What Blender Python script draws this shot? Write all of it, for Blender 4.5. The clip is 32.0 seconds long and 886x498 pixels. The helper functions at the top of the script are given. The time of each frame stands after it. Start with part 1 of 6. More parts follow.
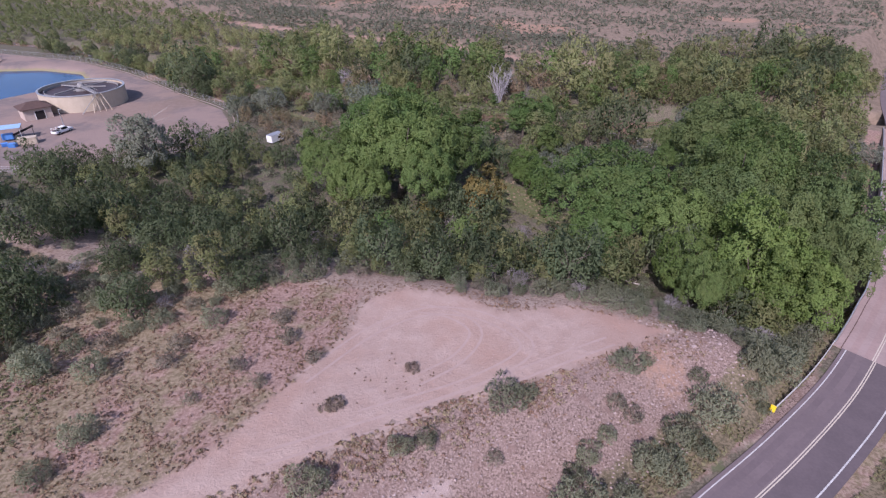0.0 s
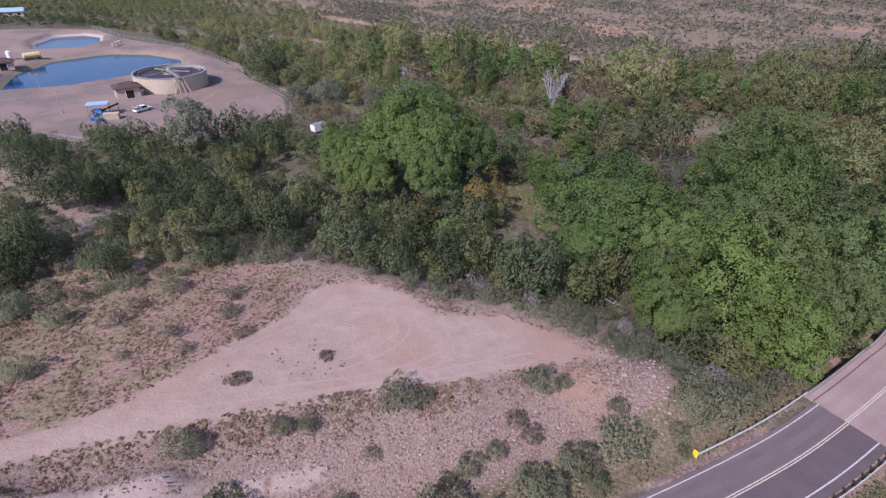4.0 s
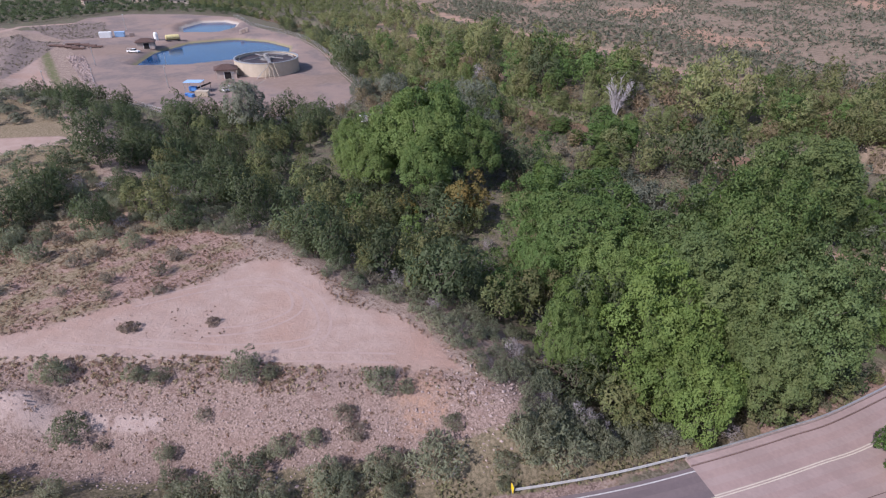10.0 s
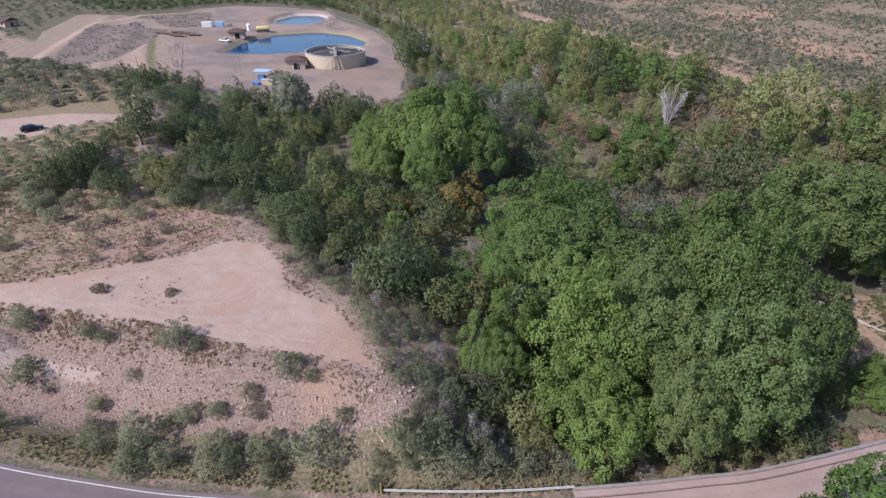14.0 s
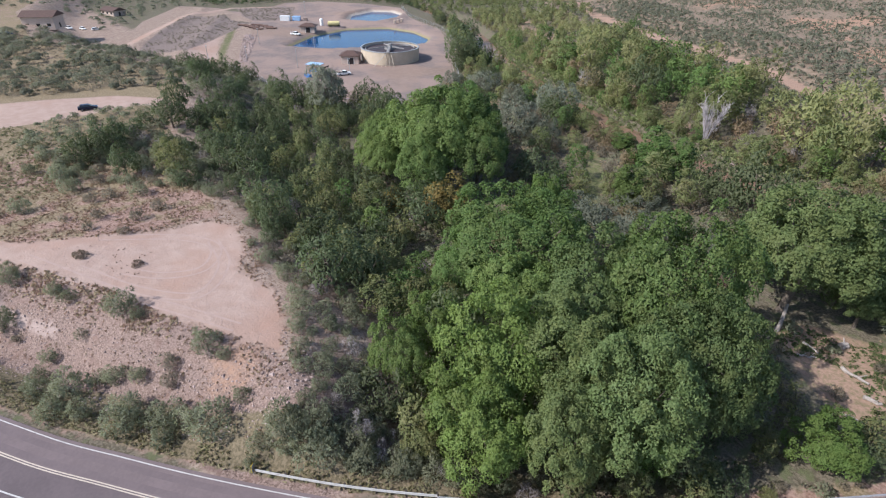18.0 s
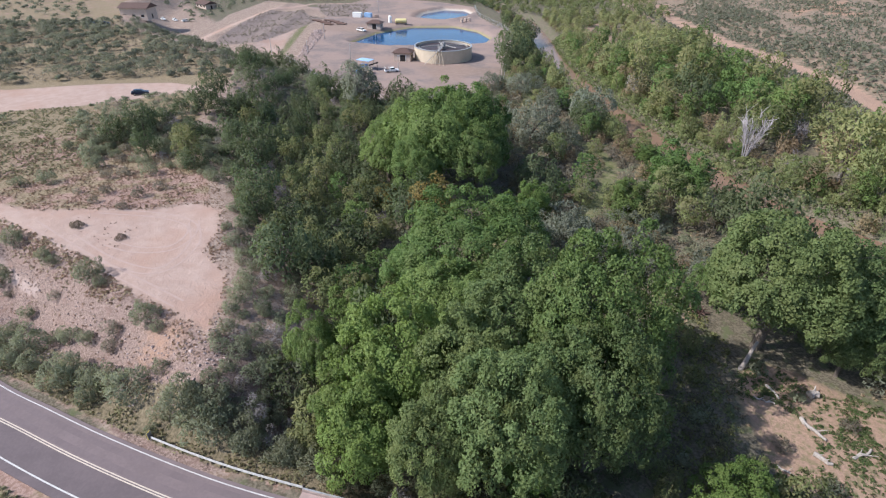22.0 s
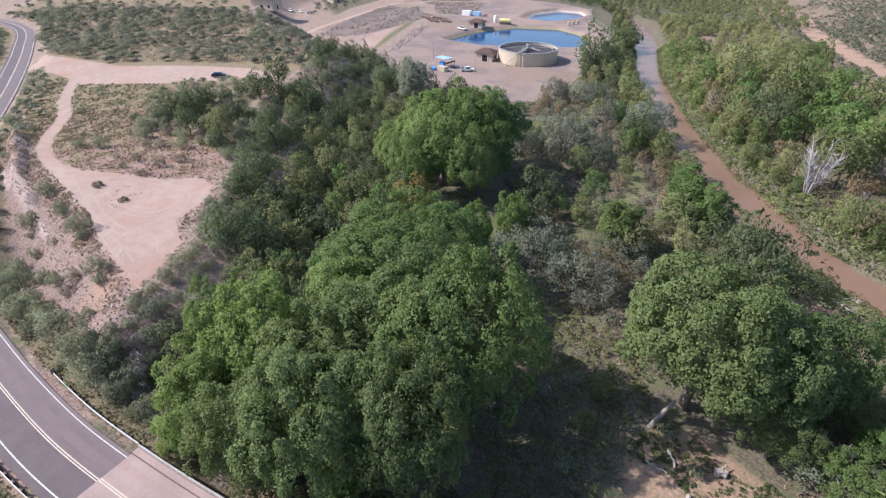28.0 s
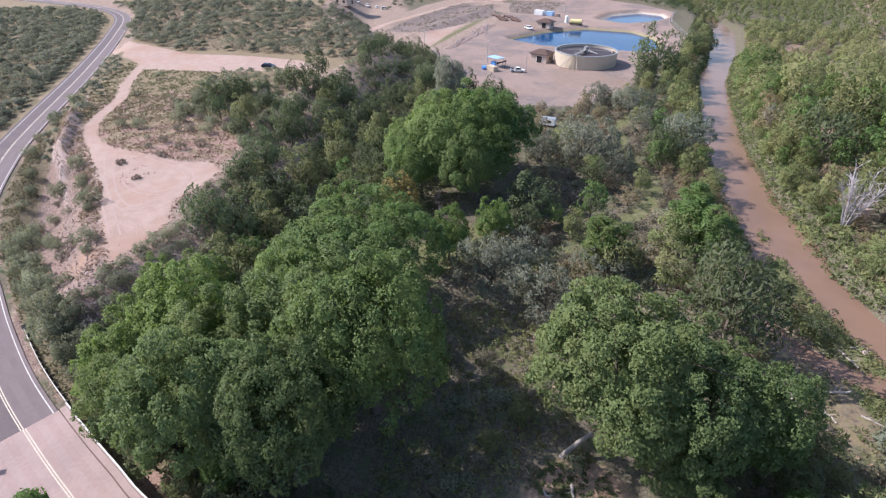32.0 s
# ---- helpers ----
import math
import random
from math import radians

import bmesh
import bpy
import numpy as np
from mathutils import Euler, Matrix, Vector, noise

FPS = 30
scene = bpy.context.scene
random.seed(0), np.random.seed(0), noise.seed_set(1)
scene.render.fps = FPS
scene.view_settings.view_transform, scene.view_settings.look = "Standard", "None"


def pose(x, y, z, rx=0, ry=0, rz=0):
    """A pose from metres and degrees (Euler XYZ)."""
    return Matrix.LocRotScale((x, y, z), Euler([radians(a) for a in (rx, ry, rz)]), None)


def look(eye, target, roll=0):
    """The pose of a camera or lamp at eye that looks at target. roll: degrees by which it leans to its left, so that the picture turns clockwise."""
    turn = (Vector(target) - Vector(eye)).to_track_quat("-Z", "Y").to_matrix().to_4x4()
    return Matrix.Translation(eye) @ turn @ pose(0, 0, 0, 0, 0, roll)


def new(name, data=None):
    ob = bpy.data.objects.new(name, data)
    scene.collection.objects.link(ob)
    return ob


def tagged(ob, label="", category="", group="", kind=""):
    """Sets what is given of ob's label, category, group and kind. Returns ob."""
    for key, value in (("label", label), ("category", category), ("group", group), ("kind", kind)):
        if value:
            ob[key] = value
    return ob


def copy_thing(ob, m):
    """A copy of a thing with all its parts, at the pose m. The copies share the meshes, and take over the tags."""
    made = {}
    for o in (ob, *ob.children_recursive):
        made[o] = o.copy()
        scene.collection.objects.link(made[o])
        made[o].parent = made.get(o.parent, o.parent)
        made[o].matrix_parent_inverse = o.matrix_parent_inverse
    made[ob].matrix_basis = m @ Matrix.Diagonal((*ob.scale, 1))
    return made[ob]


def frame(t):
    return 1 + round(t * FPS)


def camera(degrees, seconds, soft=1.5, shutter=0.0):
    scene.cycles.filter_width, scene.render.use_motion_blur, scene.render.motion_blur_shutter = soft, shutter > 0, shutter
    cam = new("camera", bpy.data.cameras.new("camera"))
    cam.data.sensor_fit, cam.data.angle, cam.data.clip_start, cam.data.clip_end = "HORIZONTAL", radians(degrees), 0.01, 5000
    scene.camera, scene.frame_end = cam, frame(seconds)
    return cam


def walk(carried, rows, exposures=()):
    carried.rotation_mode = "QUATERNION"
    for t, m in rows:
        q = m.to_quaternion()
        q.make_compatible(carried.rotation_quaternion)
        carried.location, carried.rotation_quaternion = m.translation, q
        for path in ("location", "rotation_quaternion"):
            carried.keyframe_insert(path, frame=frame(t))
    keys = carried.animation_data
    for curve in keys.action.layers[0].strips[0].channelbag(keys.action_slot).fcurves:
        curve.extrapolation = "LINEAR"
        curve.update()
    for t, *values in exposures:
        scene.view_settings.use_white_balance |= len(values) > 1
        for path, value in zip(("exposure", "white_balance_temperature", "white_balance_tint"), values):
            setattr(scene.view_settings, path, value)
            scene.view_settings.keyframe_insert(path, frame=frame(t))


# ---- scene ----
cam = camera(79.5, 32.0, soft=1.2)
METRES, EYE, TILT, LEAN, TURN = 150.0, 42.72, 0.0, 0.0, 0.0
ROWS = [
    (0.0, 0.0, 0.0, 0.0, 0.34, -30.46, -0.59),
    (0.5, 0.0156, 0.0003, 0.0004, 1.7, -30.48, -0.58),
    (1.0, 0.0314, 0.0007, 0.0006, 3.03, -30.48, -0.56),
    (1.5, 0.0472, 0.0019, 0.0009, 4.46, -30.54, -0.56),
    (2.0, 0.063, 0.0031, 0.001, 6.04, -30.56, -0.56),
    (2.5, 0.0785, 0.005, 0.0013, 7.66, -30.6, -0.58),
    (4.5, 0.1404, 0.0146, 0.0029, 13.0, -30.71, -0.58),
    (5.0, 0.1554, 0.018, 0.0031, 14.04, -30.68, -0.58),
    (5.5, 0.1706, 0.0218, 0.0032, 15.18, -30.7, -0.54),
    (6.0, 0.1856, 0.026, 0.0033, 16.67, -30.71, -0.57),
    (6.5, 0.2008, 0.0306, 0.0034, 18.18, -30.77, -0.57),
    (7.0, 0.2158, 0.0355, 0.0034, 19.62, -30.8, -0.58),
    (7.5, 0.2306, 0.0408, 0.0036, 21.01, -30.85, -0.63),
    (8.0, 0.2452, 0.0464, 0.0037, 22.36, -30.86, -0.6),
    (8.5, 0.2598, 0.0523, 0.0041, 23.55, -30.88, -0.6),
    (9.0, 0.2738, 0.0583, 0.0044, 24.69, -30.92, -0.64),
    (9.5, 0.2877, 0.0648, 0.0045, 25.97, -30.95, -0.64),
    (10.0, 0.3016, 0.0716, 0.0049, 27.2, -30.97, -0.64),
    (10.5, 0.3154, 0.0789, 0.0055, 28.44, -30.99, -0.63),
    (11.0, 0.3293, 0.0863, 0.0061, 29.63, -31.01, -0.59),
    (11.5, 0.3428, 0.0942, 0.0068, 30.95, -31.09, -0.6),
    (12.0, 0.3564, 0.1026, 0.0073, 32.31, -31.12, -0.57),
    (12.5, 0.3694, 0.1112, 0.0078, 33.75, -31.19, -0.59),
    (13.0, 0.3824, 0.1202, 0.0082, 35.26, -31.22, -0.55),
    (13.5, 0.3951, 0.1295, 0.0088, 36.79, -31.29, -0.54),
    (14.0, 0.4078, 0.1391, 0.0094, 38.34, -31.33, -0.54),
    (14.5, 0.4205, 0.149, 0.0099, 39.62, -31.39, -0.53),
    (15.0, 0.4327, 0.1589, 0.0107, 40.52, -31.42, -0.49),
    (15.5, 0.4447, 0.1693, 0.011, 41.57, -31.42, -0.46),
    (17.5, 0.4895, 0.2136, 0.0125, 46.98, -31.52, -0.42),
    (18.0, 0.4999, 0.2251, 0.0125, 48.32, -31.57, -0.44),
    (18.5, 0.5102, 0.2368, 0.0124, 49.68, -31.58, -0.45),
    (19.0, 0.5201, 0.2487, 0.0126, 50.95, -31.59, -0.43),
    (19.5, 0.5298, 0.2609, 0.013, 52.06, -31.6, -0.38),
    (20.0, 0.5392, 0.2734, 0.0137, 53.01, -31.64, -0.33),
    (20.5, 0.5482, 0.2863, 0.0145, 54.09, -31.66, -0.31),
    (21.0, 0.5569, 0.2993, 0.0149, 55.37, -31.68, -0.3),
    (21.5, 0.5652, 0.3127, 0.0151, 56.75, -31.7, -0.29),
    (22.0, 0.5733, 0.3263, 0.0149, 58.18, -31.74, -0.28),
    (22.5, 0.5808, 0.3398, 0.0145, 59.6, -31.77, -0.28),
    (23.0, 0.5881, 0.3536, 0.0143, 61.01, -31.83, -0.25),
    (23.5, 0.5952, 0.3677, 0.0142, 62.29, -31.83, -0.22),
    (24.0, 0.602, 0.3816, 0.0144, 63.55, -31.83, -0.2),
    (24.5, 0.6083, 0.3957, 0.0147, 64.84, -31.85, -0.2),
    (25.0, 0.6145, 0.4102, 0.0149, 66.16, -31.82, -0.16),
    (25.5, 0.6203, 0.4244, 0.0153, 67.28, -31.85, -0.14),
    (27.5, 0.6393, 0.4838, 0.0163, 72.25, -31.89, -0.15),
    (28.0, 0.6433, 0.4987, 0.0167, 73.44, -31.89, -0.14),
    (28.5, 0.6469, 0.5139, 0.0171, 74.6, -31.92, -0.13),
    (29.0, 0.65, 0.5291, 0.0173, 75.86, -31.98, -0.14),
    (29.5, 0.6528, 0.5444, 0.0175, 77.28, -32.01, -0.13),
    (30.0, 0.655, 0.5598, 0.0176, 78.6, -32.05, -0.11),
    (30.5, 0.6571, 0.5753, 0.0178, 79.89, -32.08, -0.09),
    (31.0, 0.6587, 0.5905, 0.0178, 81.11, -32.08, -0.07),
    (31.5, 0.6599, 0.6048, 0.0179, 82.32, -32.12, -0.05),
    (32.0, 0.661, 0.62, 0.0182, 83.48, -32.14, -0.02),
]
walk(cam, [(t, pose(0, 0, EYE, TILT, LEAN, TURN) @ pose(METRES * x, METRES * y, METRES * z, 90 + pitch, roll, yaw)) for t, x, y, z, yaw, pitch, roll in ROWS],
     exposures=[(0.0, 0.21, 5920, 31), (6.0, 0.14, 5980, 27), (13.0, 0.31, 6110, 18), (19.0, 0.51, 6180, 12), (25.0, 0.65, 6180, 13), (32.0, 0.77, 6200, 17)])

# ---- light: clear late-morning sun, blue sky ----
SUN_ELEV = 41.5
SUN_DIR = Vector((-0.36 * math.cos(radians(SUN_ELEV)), -0.933 * math.cos(radians(SUN_ELEV)), math.sin(radians(SUN_ELEV))))
world = bpy.data.worlds.new("sky")
scene.world = world
world.use_nodes = True
wn = world.node_tree.nodes
sky = wn.new("ShaderNodeTexSky")
sky.sky_type, sky.sun_disc = "NISHITA", False
sky.sun_elevation, sky.sun_rotation = radians(SUN_ELEV), radians(201.1)
world.node_tree.links.new(sky.outputs[0], wn["Background"].inputs[0])
wn["Background"].inputs[1].default_value = 0.14
sun = new("sun", bpy.data.lights.new("sun", "SUN"))
sun.data.energy, sun.data.angle, sun.data.color = 4.2, radians(0.53), (1.0, 0.95, 0.88)
sun.matrix_world = look(SUN_DIR * 300, (0, 0, 0))


# ---- material helpers ----
class Nodes:
    """A small wrapper that adds nodes to a material and links them."""

    def __init__(self, name, rough=0.8, metal=0.0, spec=0.3):
        self.mat = bpy.data.materials.new(name)
        self.mat.use_nodes = True
        self.t = self.mat.node_tree
        self.bsdf = self.t.nodes["Principled BSDF"]
        self.bsdf.inputs["Roughness"].default_value = rough
        self.bsdf.inputs["Metallic"].default_value = metal
        self.bsdf.inputs["Specular IOR Level"].default_value = spec
        self.coord = self.t.nodes.new("ShaderNodeTexCoord")
        self.space = self.coord.outputs["Object"]

    def link(self, a, b):
        self.t.links.new(a, b)

    def put(self, socket, v):
        if isinstance(v, bpy.types.NodeSocket):
            self.link(v, socket)
        elif isinstance(v, tuple):
            socket.default_value = (*v, 1.0) if len(v) == 3 else v
        else:
            socket.default_value = v

    def noise(self, scale, detail=4.0, rough=0.6, distort=0.0):
        n = self.t.nodes.new("ShaderNodeTexNoise")
        n.inputs["Scale"].default_value, n.inputs["Detail"].default_value = scale, detail
        n.inputs["Roughness"].default_value, n.inputs["Distortion"].default_value = rough, distort
        self.link(self.space, n.inputs["Vector"])
        return n.outputs["Fac"]

    def ramp(self, fac, lo, hi):
        n = self.t.nodes.new("ShaderNodeMapRange")
        n.interpolation_type = "SMOOTHSTEP"
        self.put(n.inputs["Value"], fac)
        n.inputs["From Min"].default_value, n.inputs["From Max"].default_value = lo, hi
        return n.outputs["Result"]

    def math(self, op, a, b):
        n = self.t.nodes.new("ShaderNodeMath")
        n.operation = op
        self.put(n.inputs[0], a)
        self.put(n.inputs[1], b)
        return n.outputs[0]

    def mix(self, fac, a, b, blend="MIX"):
        n = self.t.nodes.new("ShaderNodeMix")
        n.data_type, n.blend_type = "RGBA", blend
        self.put(n.inputs[0], fac)
        self.put(n.inputs[6], a)
        self.put(n.inputs[7], b)
        return n.outputs[2]

    def attr(self, name):
        n = self.t.nodes.new("ShaderNodeAttribute")
        n.attribute_name = name
        return n.outputs["Color"]

    def split(self, col):
        n = self.t.nodes.new("ShaderNodeSeparateColor")
        self.link(col, n.inputs[0])
        return n.outputs

    def color(self, v):
        self.put(self.bsdf.inputs["Base Color"], v)

    def bump(self, height, dist=0.05, strength=0.6):
        n = self.t.nodes.new("ShaderNodeBump")
        n.inputs["Distance"].default_value, n.inputs["Strength"].default_value = dist, strength
        self.put(n.inputs["Height"], height)
        self.link(n.outputs[0], self.bsdf.inputs["Normal"])


def plain(name, a, b=None, scale=3.0, rough=0.7, metal=0.0, bump=0.0, spec=0.3):
    """Paint, metal, wood or stone: two tones by a coarse and a fine noise, with a little relief."""
    m = Nodes(name, rough, metal, spec)
    b = b or tuple(v * 0.75 for v in a)
    f = m.math("ADD", m.math("MULTIPLY", m.noise(scale), 0.6), m.math("MULTIPLY", m.noise(scale * 9), 0.4))
    m.color(m.mix(m.ramp(f, 0.35, 0.65), b, a))
    if bump:
        m.bump(m.noise(scale * 6), bump)
    return m.mat


def leafy(name, a, b, c, thin=0.40, fresh=True):
    """Leaves: three tones by leaf, by clump and by plant; some light passes through."""
    m = Nodes(name, 0.62, 0.0, 0.25)
    geo = m.t.nodes.new("ShaderNodeNewGeometry")
    info = m.t.nodes.new("ShaderNodeObjectInfo")
    leaf = m.mix(geo.outputs["Random Per Island"], a, b)
    clump = m.mix(m.ramp(m.noise(0.45, 3.0), 0.42, 0.66), leaf, c)
    plant = m.mix(m.math("MULTIPLY", info.outputs["Random"], 0.5), clump, m.mix(0.5, b, c))
    hue = m.t.nodes.new("ShaderNodeHueSaturation")
    m.link(plant, hue.inputs["Color"])
    other = m.math("FRACT", m.math("MULTIPLY", info.outputs["Random"], 17.31), 0.0)
    m.link(m.math("ADD", m.math("MULTIPLY", other, 0.032), 0.482), hue.inputs["Hue"])
    m.link(m.math("ADD", m.math("MULTIPLY", info.outputs["Random"], 0.4), 0.93), hue.inputs["Value"])
    plant = hue.outputs[0]
    m.color(plant)
    back = m.t.nodes.new("ShaderNodeBsdfTranslucent")
    m.link(m.mix(0.14 if fresh else 0.0, plant, (0.20, 0.29, 0.05)), back.inputs["Color"])
    both = m.t.nodes.new("ShaderNodeMixShader")
    both.inputs[0].default_value = thin
    m.link(m.bsdf.outputs[0], both.inputs[1])
    m.link(back.outputs[0], both.inputs[2])
    m.link(both.outputs[0], m.t.nodes["Material Output"].inputs["Surface"])
    return m.mat


# leaves of the plants
LEAF = {
    "cottonwood": leafy("cottonwood_leaves", (0.061, 0.108, 0.034), (0.154, 0.242, 0.074), (0.130, 0.178, 0.058), 0.42),
    "olive": leafy("olive_cottonwood_leaves", (0.064, 0.098, 0.036), (0.150, 0.206, 0.078), (0.130, 0.160, 0.058), 0.42),
    "bright": leafy("bright_leaves", (0.074, 0.124, 0.033), (0.142, 0.220, 0.060), (0.128, 0.178, 0.050), 0.42),
    "hackberry": leafy("dark_leaves", (0.045, 0.067, 0.031), (0.102, 0.129, 0.063), (0.085, 0.098, 0.050)),
    "ash": leafy("olive_leaves", (0.086, 0.112, 0.046), (0.170, 0.196, 0.080), (0.178, 0.168, 0.074), 0.42),
    "mesquite": leafy("grey_green_leaves", (0.132, 0.146, 0.090), (0.222, 0.238, 0.156), (0.184, 0.186, 0.122), 0.42),
    "upland": leafy("upland_mesquite_leaves", (0.128, 0.142, 0.100), (0.174, 0.188, 0.132), (0.160, 0.158, 0.118)),
    "willow": leafy("willow_leaves", (0.168, 0.206, 0.086), (0.220, 0.254, 0.104), (0.238, 0.218, 0.108), 0.48),
    "tamarisk": leafy("tamarisk_sprays", (0.180, 0.146, 0.086), (0.232, 0.192, 0.110), (0.226, 0.156, 0.102)),
    "silver": leafy("silver_leaves", (0.122, 0.138, 0.098), (0.186, 0.204, 0.154), (0.150, 0.160, 0.120)),
    "autumn": leafy("autumn_leaves", (0.176, 0.128, 0.042), (0.236, 0.184, 0.056), (0.136, 0.130, 0.048)),
    "brush": leafy("dry_brush", (0.150, 0.132, 0.098), (0.226, 0.200, 0.150), (0.160, 0.148, 0.100), 0.35, False),
    "weed": leafy("brown_weeds", (0.126, 0.096, 0.070), (0.196, 0.152, 0.114), (0.132, 0.110, 0.074), 0.2, False),
    "verge": leafy("verge_grass", (0.150, 0.142, 0.074), (0.226, 0.204, 0.112), (0.130, 0.140, 0.066), 0.3, False),
    "twigs": leafy("bare_twigs", (0.200, 0.175, 0.175), (0.270, 0.240, 0.242), (0.215, 0.190, 0.190), 0.05),
    "scrub": leafy("desert_scrub", (0.126, 0.142, 0.100), (0.176, 0.188, 0.134), (0.156, 0.152, 0.112)),
    "tuft": leafy("dry_tufts", (0.178, 0.104, 0.074), (0.262, 0.164, 0.120), (0.176, 0.118, 0.076), 0.2, False),
    "straw": leafy("straw_grass", (0.270, 0.215, 0.132), (0.340, 0.270, 0.175), (0.240, 0.200, 0.120), 0.25, False),
    "reed": leafy("green_reeds", (0.058, 0.096, 0.034), (0.104, 0.146, 0.054), (0.108, 0.122, 0.056)),
}
BARK = plain("bark", (0.170, 0.140, 0.115), (0.085, 0.068, 0.055), 5.0, 0.9, bump=0.03)
MACHINE_GREY = plain("weathered_machine_grey", (0.300, 0.290, 0.280), (0.210, 0.200, 0.195), 1.5, 0.6)
GREY_BARK = plain("pale_grey_bark", (0.300, 0.265, 0.240), (0.200, 0.172, 0.155), 3.0, 0.9, bump=0.03)
DEAD = plain("bleached_wood", (0.420, 0.375, 0.340), (0.270, 0.238, 0.214), 4.0, 0.85, bump=0.02)
ASPHALT = plain("asphalt", (0.172, 0.134, 0.136), (0.146, 0.114, 0.116), 0.35, 0.85)
ASPHALT_DARK = plain("asphalt_patch", (0.134, 0.106, 0.110), (0.108, 0.086, 0.090), 0.35, 0.85)
DECK = plain("bridge_deck", (0.344, 0.258, 0.238), (0.286, 0.214, 0.197), 0.25, 0.85)
DECK_WORN = plain("worn_wheel_path", (0.334, 0.240, 0.219), (0.276, 0.199, 0.182), 0.25, 0.8)
ASPHALT_WORN = plain("worn_asphalt_path", (0.156, 0.122, 0.125), (0.134, 0.105, 0.108), 0.3, 0.8)
RUT = plain("packed_dirt", (0.395, 0.295, 0.254), (0.352, 0.258, 0.222), 0.8, 0.95)
CONCRETE = plain("concrete", (0.350, 0.278, 0.248), (0.250, 0.200, 0.180), 1.5, 0.85)
LINE_WHITE = plain("white_line_paint", (0.560, 0.548, 0.530), (0.400, 0.384, 0.370), 2.0, 0.7)
LINE_YELLOW = plain("faded_yellow_line_paint", (0.561, 0.493, 0.399), (0.459, 0.391, 0.323), 2.0, 0.7)
STEEL = plain("galvanised_steel", (0.510, 0.510, 0.510), (0.383, 0.383, 0.383), 2.0, 0.45, 0.6)
BEAM = plain("weathered_rail_steel", (0.560, 0.550, 0.530), (0.440, 0.430, 0.415), 2.0, 0.55, 0.15)
POST_WOOD = plain("dark_post_wood", (0.07, 0.055, 0.045), None, 4.0, 0.9)
YELLOW = plain("yellow_marker_paint", (0.85, 0.62, 0.02), (0.8, 0.55, 0.02), 3.0, 0.5)
WHITE = plain("white_paint", (0.80, 0.80, 0.79), (0.70, 0.70, 0.69), 2.0, 0.5)
TAN = plain("tan_tank_paint", (0.500, 0.425, 0.330), (0.450, 0.378, 0.290), 0.7, 0.7)
STUCCO = plain("pinkish_stucco", (0.493, 0.399, 0.340), (0.425, 0.340, 0.289), 1.2, 0.9)
ROOF_BROWN = plain("brown_roof", (0.115, 0.072, 0.060), (0.081, 0.051, 0.043), 1.5, 0.8)
DARK = plain("dark_opening", (0.025, 0.020, 0.020), None, 2.0, 0.8)
BLUE = plain("blue_paint", (0.10, 0.27, 0.62), (0.08, 0.22, 0.52), 2.0, 0.45)
BLUE_SHEET = plain("pale_blue_sheet_roof", (0.33, 0.50, 0.72), (0.27, 0.43, 0.64), 1.0, 0.5)
TYRE = plain("tyre_rubber", (0.02, 0.02, 0.02), None, 5.0, 0.85)
CAR_DARK = plain("dark_blue_car_paint", (0.020, 0.025, 0.055), (0.018, 0.022, 0.05), 2.0, 0.25, 0.3, spec=0.6)
GLASSY = plain("car_glass", (0.02, 0.025, 0.03), None, 2.0, 0.08, 0.0, spec=0.8)
RUST = plain("rusty_brown_pipe", (0.150, 0.092, 0.076), (0.095, 0.062, 0.052), 1.5, 0.8)
ROCK = plain("pale_rock", (0.400, 0.318, 0.294), (0.270, 0.205, 0.186), 2.0, 0.95, bump=0.03)
TANK_WATER = plain("murky_tank_water", (0.075, 0.055, 0.056), (0.055, 0.042, 0.044), 0.3, 0.45, spec=0.15)


def water(name, a, b, rough, ripple):
    m = Nodes(name, rough, 0.0, 0.17)
    m.color(m.mix(m.ramp(m.noise(0.08, 3.0), 0.35, 0.65), a, b))
    m.bump(m.noise(2.2, 3.0), ripple, 0.4)
    return m.mat


POND_WATER = water("blue_pond_water", (0.005, 0.046, 0.128), (0.008, 0.062, 0.158), 0.10, 0.03)
RIVER_WATER = water("muddy_river_water", (0.215, 0.136, 0.098), (0.185, 0.118, 0.086), 0.22, 0.05)


# ---- plan: outlines in metres ----
UPLAND = [(-420, 110), (-300, 70), (-215, 64), (-165, 78), (-120, 90), (-95, 85), (-80, 78), (-55, 67), (-35, 64.5), (-19, 62.5), (-6, 61.5), (1, 59.5),
          (8, 55.5), (16, 57), (28, 53), (34, 50), (27, 49.5), (18, 45.5), (13, 42.5), (2, 38.5), (-8, 33.5), (-19, 27.5), (-30, 21), (-43, 13.5), (-60, 9.5),
          (-80, 5), (-100, 1), (-160, -12), (-212, -28), (-260, -60), (-420, -60)]
PAD = [(-26, 28), (-20, 34), (-17, 40), (-14, 45), (-11, 51), (-10, 57), (-5, 59.5), (2, 58), (8, 54.5), (16, 56), (22, 54), (27.5, 51), (18, 46.3), (13, 43.5),
       (2, 39.5), (-8, 34.5), (-19, 28)]
LOT = [(-139, -7), (-113, 23), (-104, 52), (-97, 65), (-84, 75), (-78, 74), (-84, 66), (-84, 58), (-84, 40), (-90, 17), (-103, 8), (-125, -10)]
TRACK = [(-18, 31), (-28, 25), (-37.1, 21.6), (-44.2, 20.6), (-58.8, 20.2), (-66, 18.6), (-73.5, 16.5), (-83.9, 15.1), (-95, 13.6)]
